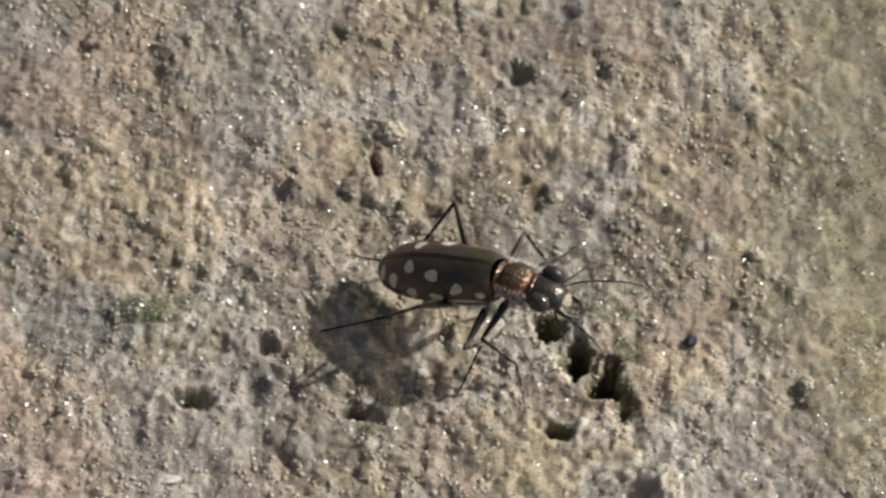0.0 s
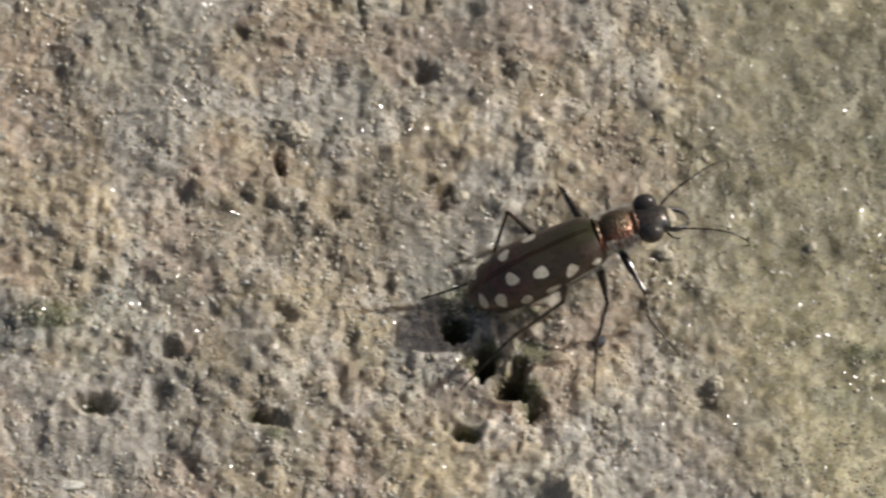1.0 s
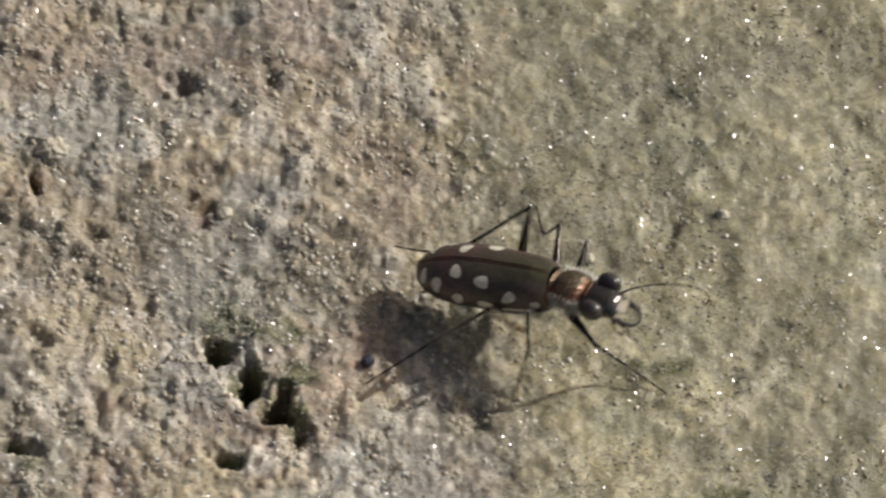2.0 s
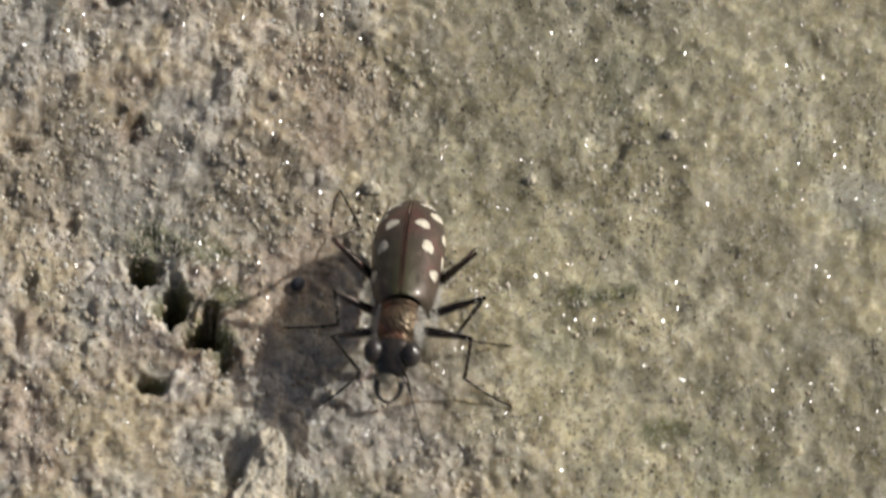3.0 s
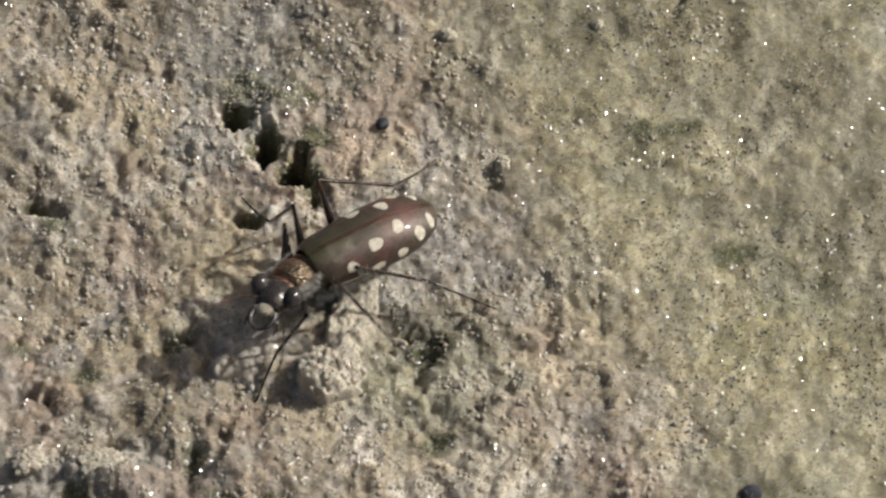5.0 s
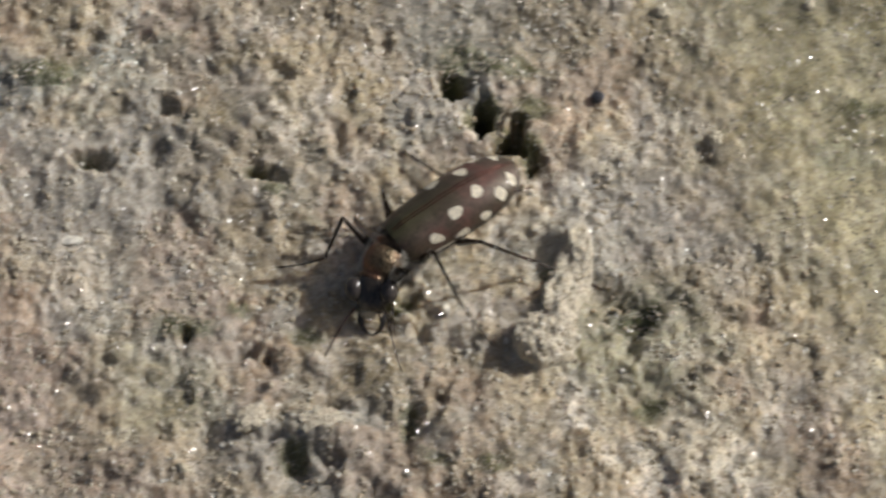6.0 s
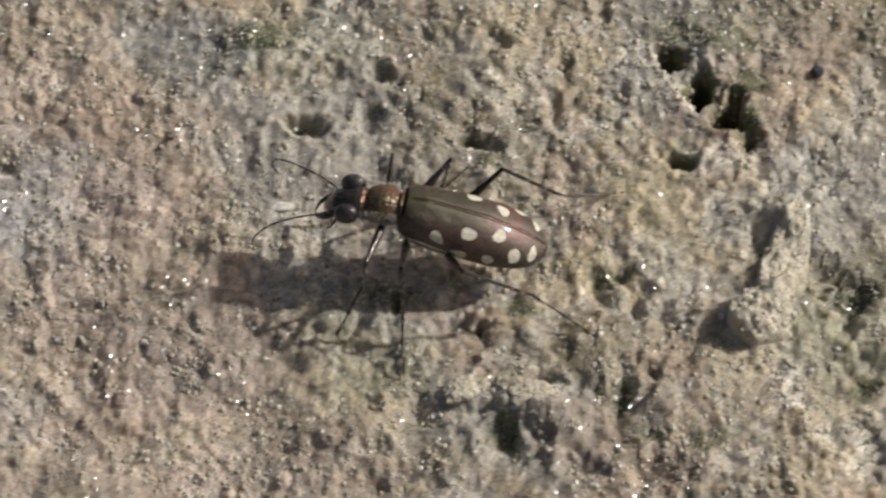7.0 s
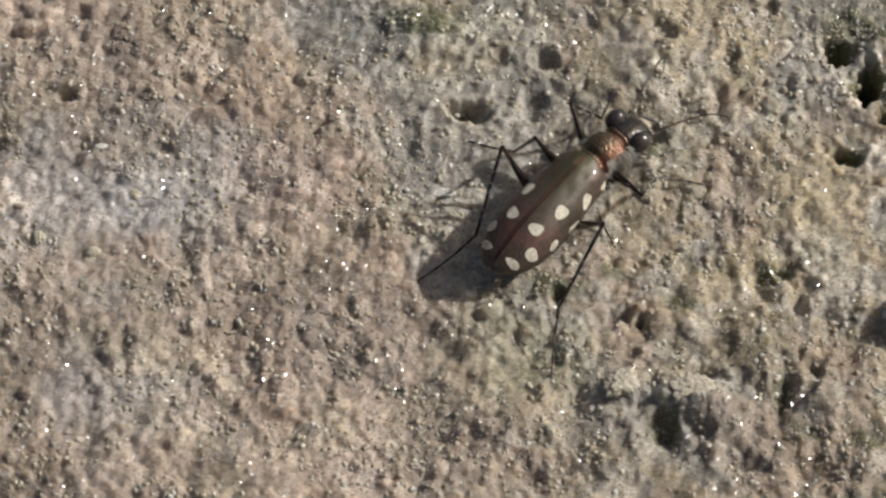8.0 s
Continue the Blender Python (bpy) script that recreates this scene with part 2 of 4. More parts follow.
# holes and hollows in the crust: x, y, half length, half width, turn, depth
BURROWS = [
    (0.0, 0.1, 0.6, 0.48, 20, 4.5), (1.9, -1.9, 0.9, 0.55, 65, 6.5), (3.4, -3.8, 0.85, 0.58, 75, 6.0), (4.3, -5.4, 1.0, 0.6, 60, 1.6),
    (0.7, -6.8, 1.0, 0.42, -30, 1.9), (-10.6, -5.8, 0.7, 0.42, 20, 2.0), (-19.6, -4.9, 1.1, 0.5, 0, 1.7), (-16.1, -4.6, 0.7, 0.55, 50, 0.9),
    (-9.8, 11.3, 0.32, 0.8, 0, 2.0), (-1.7, 17.9, 0.95, 0.8, -30, 1.5), (2.9, 18.2, 0.6, 0.8, 0, 0.9), (-0.6, 9.6, 0.8, 0.5, 20, 1.0),
]
HOLLOWS = [
    (2.4, -2.7, 3.3, 1.1, -52, 0.7),
    (3.0, 6.9, 0.8, 0.7, 0, 0.8), (-18.3, -1.6, 0.9, 0.6, 0, 0.9), (-15.5, -1.3, 0.6, 0.6, 0, 0.9), (-17.5, 3.4, 1.0, 0.7, 0, 0.6),
    (-14.9, 9.3, 0.6, 0.8, 0, 0.7), (14.6, 9.9, 0.9, 1.0, 0, 0.35), (23.8, 7.9, 1.0, 1.3, 20, 0.5), (-6.1, -3.6, 0.6, 1.2, 10, 0.8),
    # the hollow at (2.6, -18.3) stands in for the long clod's shadow
    (-3.6, -15.0, 0.7, 1.0, 0, 0.9), (2.6, -18.3, 0.8, 1.0, 20, 0.35), (-2.3, -22.1, 0.6, 1.7, 0, 1.1), (-8.4, -24.8, 0.7, 1.2, 0, 1.3),
    (-4.2, -26.7, 1.2, 0.7, -20, 1.2),
]
DIMPLES = [
    (-0.7, -26.9, 1.3, 0.8, 0, 1.1), (-13.1, -23.5, 0.9, 1.4, 10, 0.7), (-14.0, -9.4, 0.7, 1.0, 20, 0.7), (-6.4, -21.3, 0.6, 0.5, 0, 1.0),
    (-11.8, -17.8, 0.9, 0.5, 10, 0.7), (-34.0, -14.5, 0.8, 1.4, 0, 0.5), (-9.7, 1.3, 0.7, 0.8, 0, 0.7), (8.4, -13.9, 1.2, 1.1, 0, 1.0),
    (9.9, -15.6, 1.2, 1.2, 0, 1.4), (4.9, -11.9, 0.7, 1.2, 0, 0.9), (-26.7, 19.3, 0.5, 0.5, 0, 0.9), (16.6, -13.7, 0.7, 1.2, 0, 0.6),
    (18.7, -12.7, 1.2, 0.9, 0, 0.5), (17.8, -16.3, 1.1, 0.8, 0, 0.6), (-1.4, -15.2, 0.9, 0.7, -40, 0.6),
]
CREVICES = [
    (-43.6, -1.4, 0.95, 0.31, 0, 0.5), (-41.1, -5.2, 0.47, 0.43, 0, 1.1), (-39.8, -8.5, 0.57, 0.62, 0, 0.4), (-36.5, -20.9, 0.5, 1.0, 0, 0.5), (-35.6, -8.1, 0.63, 0.54, 0, 0.4), (-14.8, -28.1, 0.57, 0.86, 0, 0.7),
    (-14.3, -16.5, 0.32, 0.62, 0, 0.9), (-11.9, 20.4, 0.38, 0.47, 0, 0.5), (-11.5, -14.3, 0.32, 0.54, 0, 0.5), (-10.8, -17.6, 0.57, 0.43, 0, 1.1), (-9.8, -17.9, 0.3, 0.4, 0, 0.9),
    (-9.6, -6.0, 0.69, 0.54, 0, 0.9), (-9.1, 0.7, 0.63, 0.7, 0, 0.7),
]
CRACKS = [
    (-6.7, 7.8, 0.69, 0.62, 0, 0.7), (-5.7, -0.8, 0.5, 0.97, 0, 0.6), (-3.6, 3.2, 0.44, 0.62, 0, 0.5), (-2.2, -14.0, 0.57, 1.0, 0, 0.9), (-1.7, -16.5, 0.35, 1.0, 0, 0.7),
    (-1.4, 10.3, 0.63, 0.47, 0, 0.5), (-0.8, 8.7, 0.47, 0.47, 0, 0.8), (-0.7, -20.8, 0.57, 1.0, 0, 1.0), (8.6, -24.1, 0.63, 1.25, 0, 0.7),
    (9.5, -17.4, 0.69, 0.7, 0, 1.1), (13.7, -4.4, 0.76, 0.7, 0, 0.7), (21.0, 5.4, 0.5, 0.93, 0, 0.25), (24.7, 8.7, 0.88, 1.36, 0, 0.3),
]
# raised crumbs of crust: x, y, half length, half width, turn, height
LUMPS = [
    (5.4, -15.8, 1.9, 3.2, -16, 0.45), (-6.9, -23.0, 2.2, 1.5, 0, 1.0), (-10.8, -22.4, 1.6, 1.2, 20, 0.7), (-4.4, -18.9, 1.8, 1.4, 0, 0.7),
    (5.6, -9.7, 2.0, 1.6, 30, 0.8), (-16.3, -24.6, 2.4, 1.6, 0, 0.7), (6.8, -10.4, 1.5, 1.3, 0, 0.7), (-8.9, 13.4, 1.5, 1.3, 0, 0.7),
    (-6.7, 12.7, 1.0, 1.1, 0, 0.6), (-14.3, 9.4, 1.0, 0.8, 0, 0.5), (11.7, 5.3, 1.3, 1.1, 0, 0.3), (20.0, 5.9, 1.1, 1.1, 0, 0.25),
    (2.6, 0.6, 1.4, 1.0, 40, 0.5), (12.5, -19.0, 2.4, 1.6, 0, 0.6), (8.0, -25.5, 2.6, 1.8, 0, 0.8),
]


KNOBS = [
    (-5.4, -23.4, 2.3, 1.3, 0, 0.7), (-3.4, -21.3, 1.0, 0.8, 0, 0.5), (-11.3, -26.9, 1.1, 1.3, 0, 0.6), (0.3, -22.6, 1.3, 1.9, 0, 0.5), (12.8, -24.0, 1.4, 2.6, 0, 0.6), (-9.6, -8.2, 1.1, 0.8, 0, 0.4),
    (-14.3, -25.6, 0.7, 0.6, 0, 0.5), (-37.7, -11.2, 0.8, 0.6, 0, 0.5), (-36.7, -23.4, 0.6, 0.5, 0, 0.5), (-41.5, -24.0, 0.5, 0.5, 0, 0.5), (-20.5, -18.2, 0.9, 0.7, 0, 0.4), (14.4, -14.1, 1.2, 1.3, 0, 0.4),
    (19.5, -20.2, 1.2, 1.1, 0, 0.4), (6.7, 8.5, 1.2, 0.8, 0, 0.4), (3.0, 8.6, 0.7, 0.6, 0, 0.4), (7.4, 11.2, 1.2, 0.7, 0, 0.3),
]


def oval(x, y, cx, cy, a, b, turn):
    c, s = math.cos(radians(turn)), math.sin(radians(turn))
    dx, dy = x - cx, y - cy
    return np.hypot((c * dx + s * dy) / a, (c * dy - s * dx) / b)


def close_by(x, y, cx, cy, reach):
    """Which of the places lie within reach of (cx, cy)."""
    return np.flatnonzero((np.abs(x - cx) < reach) & (np.abs(y - cy) < reach))


def silt(x, y):
    """How much fine, algae-stained silt covers the crust: 0 crumbly, 1 smooth."""
    edge = 13.5 - 0.42 * np.minimum(y, 0) + 5.0 * (fbm(x, y, 9.0, 91, 3) - 0.5)
    return smooth(x - edge, -4.0, 5.0)


def relief(x, y):
    """Height of the ground in millimetres."""
    shape = np.shape(x)
    x, y = np.ravel(np.asarray(x, float)), np.ravel(np.asarray(y, float))
    wx, wy = x + 0.55 * (fbm(x, y, 1.1, 5, 3) - 0.5), y + 0.55 * (fbm(x, y, 1.1, 9, 3) - 0.5)
    flat = silt(x, y)
    rough = 1 - 0.6 * flat
    h = 0.9 * (fbm(x, y, 16.0, 11, 2) - 0.5)
    h = h + rough * 0.85 * (fbm(wx, wy, 2.6, 21, 3) - 0.5)
    crumbs = smooth(fbm(x, y, 4.5, 35, 3), 0.40, 0.62)
    d, own = cells(wx + 0.3 * fbm(x, y, 0.5, 37, 2), wy, 1.3, 31)
    h = h + rough * crumbs * (0.1 + 0.26 * own) * np.clip(1 - (d / 0.64) ** 2, 0, 1) ** 0.8
    d, own = cells(wx, wy + 0.2 * fbm(x, y, 0.35, 39, 2), 0.74, 41)
    h = h + (1 - 0.75 * flat) * (0.03 + 0.13 * own) * np.clip(1 - (d / 0.68) ** 2, 0, 1) ** 0.8
    d, own = cells(x + 0.12 * fbm(x, y, 0.3, 44, 2), y, 0.36, 45)
    h = h + (1 - 0.6 * flat) * (0.02 + 0.075 * own) * np.clip(1 - (d / 0.66) ** 2, 0, 1)
    h = h + (1 - 0.45 * flat) * 0.16 * (fbm(x, y, 0.55, 51, 2) - 0.5) + flat * 0.4 * (fbm(wx, wy, 1.9, 53, 2) - 0.5)
    ragged, knobbly = fbm(x, y, 0.9, 63, 3) - 0.5, fbm(x, y, 0.9, 61, 2)
    for cx, cy, a, b, turn, depth in [f if f[5] > 2.1 else (f[0], f[1], 0.9 * f[2], 0.9 * f[3], f[4], 0.72 * f[5]) for f in BURROWS + HOLLOWS + DIMPLES + CREVICES + CRACKS]:
        k = close_by(x, y, cx, cy, 4.5 * max(a, b) + 1)
        r = oval(wx[k], wy[k], cx, cy, a, b, turn) * (1 + 1.15 * ragged[k])
        h[k] += min(0.2, 0.15 * depth) * np.exp(-(((r - 1.6) / 0.5) ** 2)) - depth * np.exp(-(r ** (2.6 if depth > 2.1 else 2.0)))
    for cx, cy, a, b, turn, height in LUMPS + KNOBS:
        k = close_by(x, y, cx, cy, 4 * max(a, b) + 1)
        r = oval(wx[k], wy[k], cx, cy, a, b, turn) * (1 + 0.6 * ragged[k])
        h[k] += 0.65 * height * np.exp(-(r**2.2)) * (0.6 + 0.8 * knobbly[k])
    return (h * smooth(70 - np.hypot(x, y + 3), 0, 14)).reshape(shape)


def plate(x, y):
    """A long broken plate of crust, steep along its western side and tapering off to the east: where it lies, and its thickness."""
    x, y = np.asarray(x, float) - 5.6, np.asarray(y, float) + 15.5
    x, y = x + 0.8 * (fbm(x, y, 1.2, 201, 3) - 0.5), y + 0.8 * (fbm(x, y, 1.2, 205, 3) - 0.5)
    inside = np.clip(1.0 - np.minimum(oval(x, y, -0.5, -1.7, 1.9, 1.75, 20), oval(x, y, 0.7, 1.7, 1.25, 4.3, -14)), 0, 1)
    d, own = cells(x, y, 0.8, 211)
    e, fine = cells(x, y, 0.36, 215)
    top = (0.5 - 0.05 * y - 0.12 * x) * smooth(inside, 0.0, 0.09) * (0.6 + 0.8 * fbm(x, y, 1.6, 221, 3))
    return inside, top + smooth(inside, 0, 0.2) * ((0.04 + 0.26 * own) * np.clip(1 - (d / 0.68) ** 2, 0, 1) + (0.03 + 0.14 * fine) * np.clip(1 - (e / 0.66) ** 2, 0, 1))


# faint tints of the dried crust: x, y, half length, half width, colour
TINTS = [(-7.0, 15.5, 5.0, 3.0, (0.50, 0.49, 0.47)), (-26.0, 0.5, 4.0, 2.5, (0.40, 0.42, 0.42)), (-27.5, 15.0, 5.0, 4.0, (0.40, 0.30, 0.24)), (-34.0, -10.0, 5.0, 4.0, (0.47, 0.47, 0.47)),
         (-36.0, -24.0, 5.0, 3.5, (0.50, 0.47, 0.46)), (-28.0, -10.0, 4.0, 3.0, (0.43, 0.31, 0.25)), (-24.0, -21.0, 5.0, 3.5, (0.45, 0.35, 0.29)), (-18.5, 0.5, 4.0, 2.2, (0.34, 0.36, 0.32)),
         (-16.0, -21.0, 4.0, 3.0, (0.40, 0.38, 0.26)), (28.0, -15.5, 4.5, 2.5, (0.42, 0.38, 0.21)), (9.5, -17.0, 5.0, 4.5, (0.33, 0.33, 0.24)), (-40.0, -12.0, 6.0, 4.5, (0.55, 0.53, 0.52)), (12.0, -24.0, 4.0, 3.0, (0.47, 0.44, 0.36)), (37.0, 4.5, 3.0, 1.8, (0.42, 0.42, 0.37)), (2.0, 2.5, 4.0, 3.0, (0.33, 0.32, 0.27))]


# green algae and pit shade painted dark olive: x, y, half length, half width
ALGAE_AND_PIT_SHADE = [(0.2, 0.4, 1.0, 0.9), (1.9, -1.8, 1.3, 1.1), (3.5, -3.7, 1.3, 1.3), (9.9, -15.4, 1.2, 1.0), (10.6, -21.4, 1.0, 0.9), (-7.6, -16.6, 1.3, 0.7), (4.4, -4.6, 0.9, 1.1), (23.5, -1.5, 2.2, 0.9), (-1.0, -24.6, 0.9, 0.8),
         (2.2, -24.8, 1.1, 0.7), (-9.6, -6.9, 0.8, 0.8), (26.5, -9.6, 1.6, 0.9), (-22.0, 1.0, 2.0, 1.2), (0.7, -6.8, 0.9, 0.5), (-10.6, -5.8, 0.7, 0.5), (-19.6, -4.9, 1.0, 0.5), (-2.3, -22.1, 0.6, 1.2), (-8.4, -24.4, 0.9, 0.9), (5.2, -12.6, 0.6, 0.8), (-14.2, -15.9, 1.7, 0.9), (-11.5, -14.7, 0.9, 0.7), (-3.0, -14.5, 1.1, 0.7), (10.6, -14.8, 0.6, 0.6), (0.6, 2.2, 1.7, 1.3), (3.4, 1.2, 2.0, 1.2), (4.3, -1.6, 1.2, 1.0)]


def tones(x, y):
    """Colour of the bare soil: tan crust, grey and pinkish patches, olive silt."""
    x, y = np.asarray(x, float), np.asarray(y, float)

    def blend(c, other, k):
        return c + (np.array(other) - c) * np.clip(k, 0, 1)[..., None]

    c = np.broadcast_to(np.array([0.448, 0.372, 0.26]), x.shape + (3,)).copy()
    c = blend(c, (0.59, 0.53, 0.45), 0.9 * smooth(fbm(x, y, 2.2, 71, 4), 0.48, 0.66))
    c = blend(c, (0.25, 0.21, 0.14), 0.5 * smooth(fbm(x, y, 2.4, 75, 4), 0.48, 0.68))
    c = blend(c, (0.45, 0.43, 0.39), 0.75 * smooth(fbm(x, y, 8.0, 81, 3), 0.5, 0.66))
    c = blend(c, (0.50, 0.395, 0.325), 0.8 * smooth(-x - 0.5 * y + 10 * (fbm(x, y, 9.0, 83, 3) - 0.5), 22, 40))
    c = blend(c, (0.428, 0.392, 0.245), 0.85 * silt(x, y))
    c = blend(c, (0.20, 0.22, 0.14), 0.45 * smooth(fbm(x, y, 4.2, 95, 4), 0.6, 0.76) * (0.5 + 0.5 * silt(x, y)))
    c = blend(c, (0.40, 0.29, 0.215), 0.55 * (1 - silt(x, y)) * smooth(fbm(x, y, 5.0, 161, 4), 0.54, 0.68))
    c = blend(c, (0.44, 0.385, 0.20), 0.22 * smooth(fbm(x, y, 6.0, 99, 3), 0.58, 0.74))
    c = blend(c, (0.46, 0.43, 0.315), 0.45 * silt(x, y) * smooth(fbm(x, y, 2.4, 151, 3), 0.5, 0.66))
    c = blend(c, (0.30, 0.265, 0.155), 0.4 * silt(x, y) * smooth(fbm(x, y, 2.8, 155, 4), 0.54, 0.7))
    patchy, tufty = fbm(x, y, 3.0, 105, 4) - 0.5, fbm(x, y, 1.0, 101, 3) - 0.5
    for cx, cy, a, b, tint in TINTS:
        k = close_by(x, y, cx, cy, 2.4 * max(a, b))
        c[k] = blend(c[k], tint, 0.6 * smooth(1.4 - oval(x[k], y[k], cx, cy, a, b, 0) + 1.6 * patchy[k], 0, 1.0))
    # besides the algae, this olive darkens the insides of burrows and hollows as shade
    for cx, cy, a, b in ALGAE_AND_PIT_SHADE:
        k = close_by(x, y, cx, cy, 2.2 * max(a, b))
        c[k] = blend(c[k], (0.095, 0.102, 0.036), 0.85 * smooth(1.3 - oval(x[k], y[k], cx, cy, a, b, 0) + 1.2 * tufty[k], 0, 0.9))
    wx, wy = x + 0.55 * (fbm(x, y, 1.1, 5, 3) - 0.5), y + 0.55 * (fbm(x, y, 1.1, 9, 3) - 0.5)
    d, crumb = cells(wx, wy + 0.2 * fbm(x, y, 0.35, 39, 2), 0.74, 41)
    d, own = cells(x + 0.12 * fbm(x, y, 0.3, 44, 2), y, 0.36, 45)
    return 0.825 * c * (0.79 + 0.17 * own + 0.25 * crumb)[..., None] * (0.80 + 0.40 * smooth(fbm(x, y, 6.5, 131, 3), 0.3, 0.7))[..., None]


def dampness(x, y):
    """Where a film of water lies on the soil: on the silt and in scattered patches."""
    return np.clip(0.45 * silt(x, y) + smooth(fbm(x, y, 4.0, 141, 4), 0.54, 0.68), 0, 1)


def axis_steps(lo, hi, step, reach):
    """Even steps between lo and hi, then ever wider ones out to the horizon."""
    far, s = [], step
    while sum(far) < reach:
        s *= 1.32
        far.append(s)
    out = np.cumsum(far)
    return np.concatenate([lo - out[::-1], np.arange(lo, hi, step), hi + out])


def ground():
    xs, ys = axis_steps(-49, 43, 0.12, 60000), axis_steps(-35, 29, 0.12, 60000)
    X, Y = np.meshgrid(xs, ys, indexing="xy")
    near = (np.abs(X) < 90) & (np.abs(Y) < 90)
    Z = np.zeros_like(X)
    Z[near] = relief(X[near], Y[near])
    me = fast_mesh("ground", np.stack([X, Y, Z], -1).reshape(-1, 3), sheet_faces(len(ys), len(xs)))
    col = np.ones((X.size, 4), np.float32)
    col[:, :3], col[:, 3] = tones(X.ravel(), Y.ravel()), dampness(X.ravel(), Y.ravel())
    far = smooth(np.hypot(X.ravel() + 3, Y.ravel() + 3), 58, 85)[:, None]
    col += (np.array([0.37, 0.315, 0.23, 0.3]) - col) * far
    me.attributes.new("tone", "FLOAT_COLOR", "POINT").data.foreach_set("color", col.ravel())
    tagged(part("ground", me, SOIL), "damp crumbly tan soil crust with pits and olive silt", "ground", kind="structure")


ICO = np.array([(0, 0, -1), (0.724, -0.526, -0.447), (-0.276, -0.851, -0.447), (-0.894, 0, -0.447), (-0.276, 0.851, -0.447), (0.724, 0.526, -0.447),
                (0.276, -0.851, 0.447), (-0.724, -0.526, 0.447), (-0.724, 0.526, 0.447), (0.276, 0.851, 0.447), (0.894, 0, 0.447), (0, 0, 1)])
OCTA, OCTA_FACES = np.array([(1, 0, 0), (-1, 0, 0), (0, 1, 0), (0, -1, 0), (0, 0, 1), (0, 0, -1)]), np.array([(0, 2, 4), (2, 1, 4), (1, 3, 4), (3, 0, 4), (2, 0, 5), (1, 2, 5), (3, 1, 5), (0, 3, 5)])
ICO_FACES = np.array([(0, 2, 1), (1, 5, 0), (0, 3, 2), (0, 4, 3), (0, 5, 4), (1, 10, 5), (2, 6, 1), (3, 7, 2), (4, 8, 3), (5, 9, 4),
                      (1, 6, 10), (2, 7, 6), (3, 8, 7), (4, 9, 8), (5, 10, 9), (6, 11, 10), (7, 11, 6), (8, 11, 7), (9, 11, 8), (10, 11, 9)])


def scatter(name, count, smallest, largest, mat, label, seed, favour, sink=0.25, skew=2.5, smooth_faces=True, solid=(ICO, ICO_FACES)):
    """Loose grains lying on the ground; favour(x, y) is the chance that one lies there."""
    rng = np.random.default_rng(seed)
    x, y = rng.uniform(-48, 42, count * 4), rng.uniform(-34, 28, count * 4)
    keep = np.flatnonzero(rng.random(count * 4) < favour(x, y))[:count]
    x, y, n = x[keep], y[keep], len(keep)
    r = smallest + (largest - smallest) * rng.random(n) ** skew
    z = relief(x, y) + plate(x, y)[1] + r * (1 - 2 * sink) * 0.6
    k = len(solid[0])
    shape = solid[0][None] * (1 + rng.uniform(-0.28, 0.28, (n, k, 1))) * rng.uniform(0.7, 1.2, (n, 1, 3))
    a, b = rng.uniform(0, 2 * np.pi, (2, n))
    ca, sa, cb, sb = np.cos(a)[:, None], np.sin(a)[:, None], np.cos(b)[:, None], np.sin(b)[:, None]
    px, py, pz = shape[..., 0], shape[..., 1], shape[..., 2]
    px, py = ca * px - sa * py, sa * px + ca * py
    py, pz = cb * py - sb * pz, sb * py + cb * pz
    v = np.stack([px, py, pz], -1) * r[:, None, None] + np.stack([x, y, z], -1)[:, None]
    f = (np.arange(n) * k)[:, None, None] + solid[1][None]
    tagged(part(name, fast_mesh(name, v.reshape(-1, 3), f.reshape(-1, 3), smooth_faces), mat), label, "sand", kind="stuff")


def lump_mesh(name, radii, seed, rows=44, cols=64, rough=0.3, blunt=1.0):
    """A rounded, crumbly lump, flat underneath."""
    th, ph = np.linspace(0.02, np.pi - 0.02, rows)[:, None], np.linspace(0, 2 * np.pi, cols, endpoint=False)[None]
    u = np.stack([np.sin(th) * np.cos(ph), np.sin(th) * np.sin(ph), np.cos(th) + 0 * ph], -1).reshape(-1, 3)
    q = u * np.array(radii) / max(radii[1], 0.4 * radii[0])
    bulge = np.array([0.6 * noise.fractal(Vector(p) * 1.7 + Vector((seed, 0, 0)), 0.6, 2.1, 6) for p in q])
    knobs = np.array([noise.voronoi(Vector(p) * 3.0 + Vector((0, seed, 0)))[0][0] for p in q])
    v = u * (1 + rough * bulge - rough * 0.9 * (knobs - 0.3))[:, None] * np.array(radii)
    v[:, 2] = radii[2] * np.sign(v[:, 2]) * np.abs(v[:, 2] / radii[2]) ** blunt
    v[:, 2] = np.maximum(v[:, 2], -0.5 * radii[2])
    return fast_mesh(name, v, sheet_faces(rows, cols, True)[:, ::-1])


def ridge_mesh(name, ox, oy):
    X, Y = np.meshgrid(np.arange(-3.4, 4.2, 0.08), np.arange(-5.6, 6.6, 0.08), indexing="xy")
    inside, top = (v.ravel() for v in plate(X + ox, Y + oy))
    z = relief(X.ravel() + ox, Y.ravel() + oy) - float(relief(ox, oy)) + np.where(inside > 0, top, -0.25)
    faces = sheet_faces(X.shape[0], X.shape[1])
    faces = faces[(inside[faces] > 0).any(1)]
    used, back = np.unique(faces, return_inverse=True)
    return fast_mesh(name, np.stack([X.ravel(), Y.ravel(), z], -1)[used], back.reshape(-1, 4))


def lying(name, mesh, mat, x, y, rise, turn, label, category, group=""):
    ob = tagged(part(name, mesh, mat), label, category, group)
    ob.matrix_world = pose(x * MM, y * MM, (float(relief(x, y)) + rise) * MM, 0, 0, turn)
    return ob


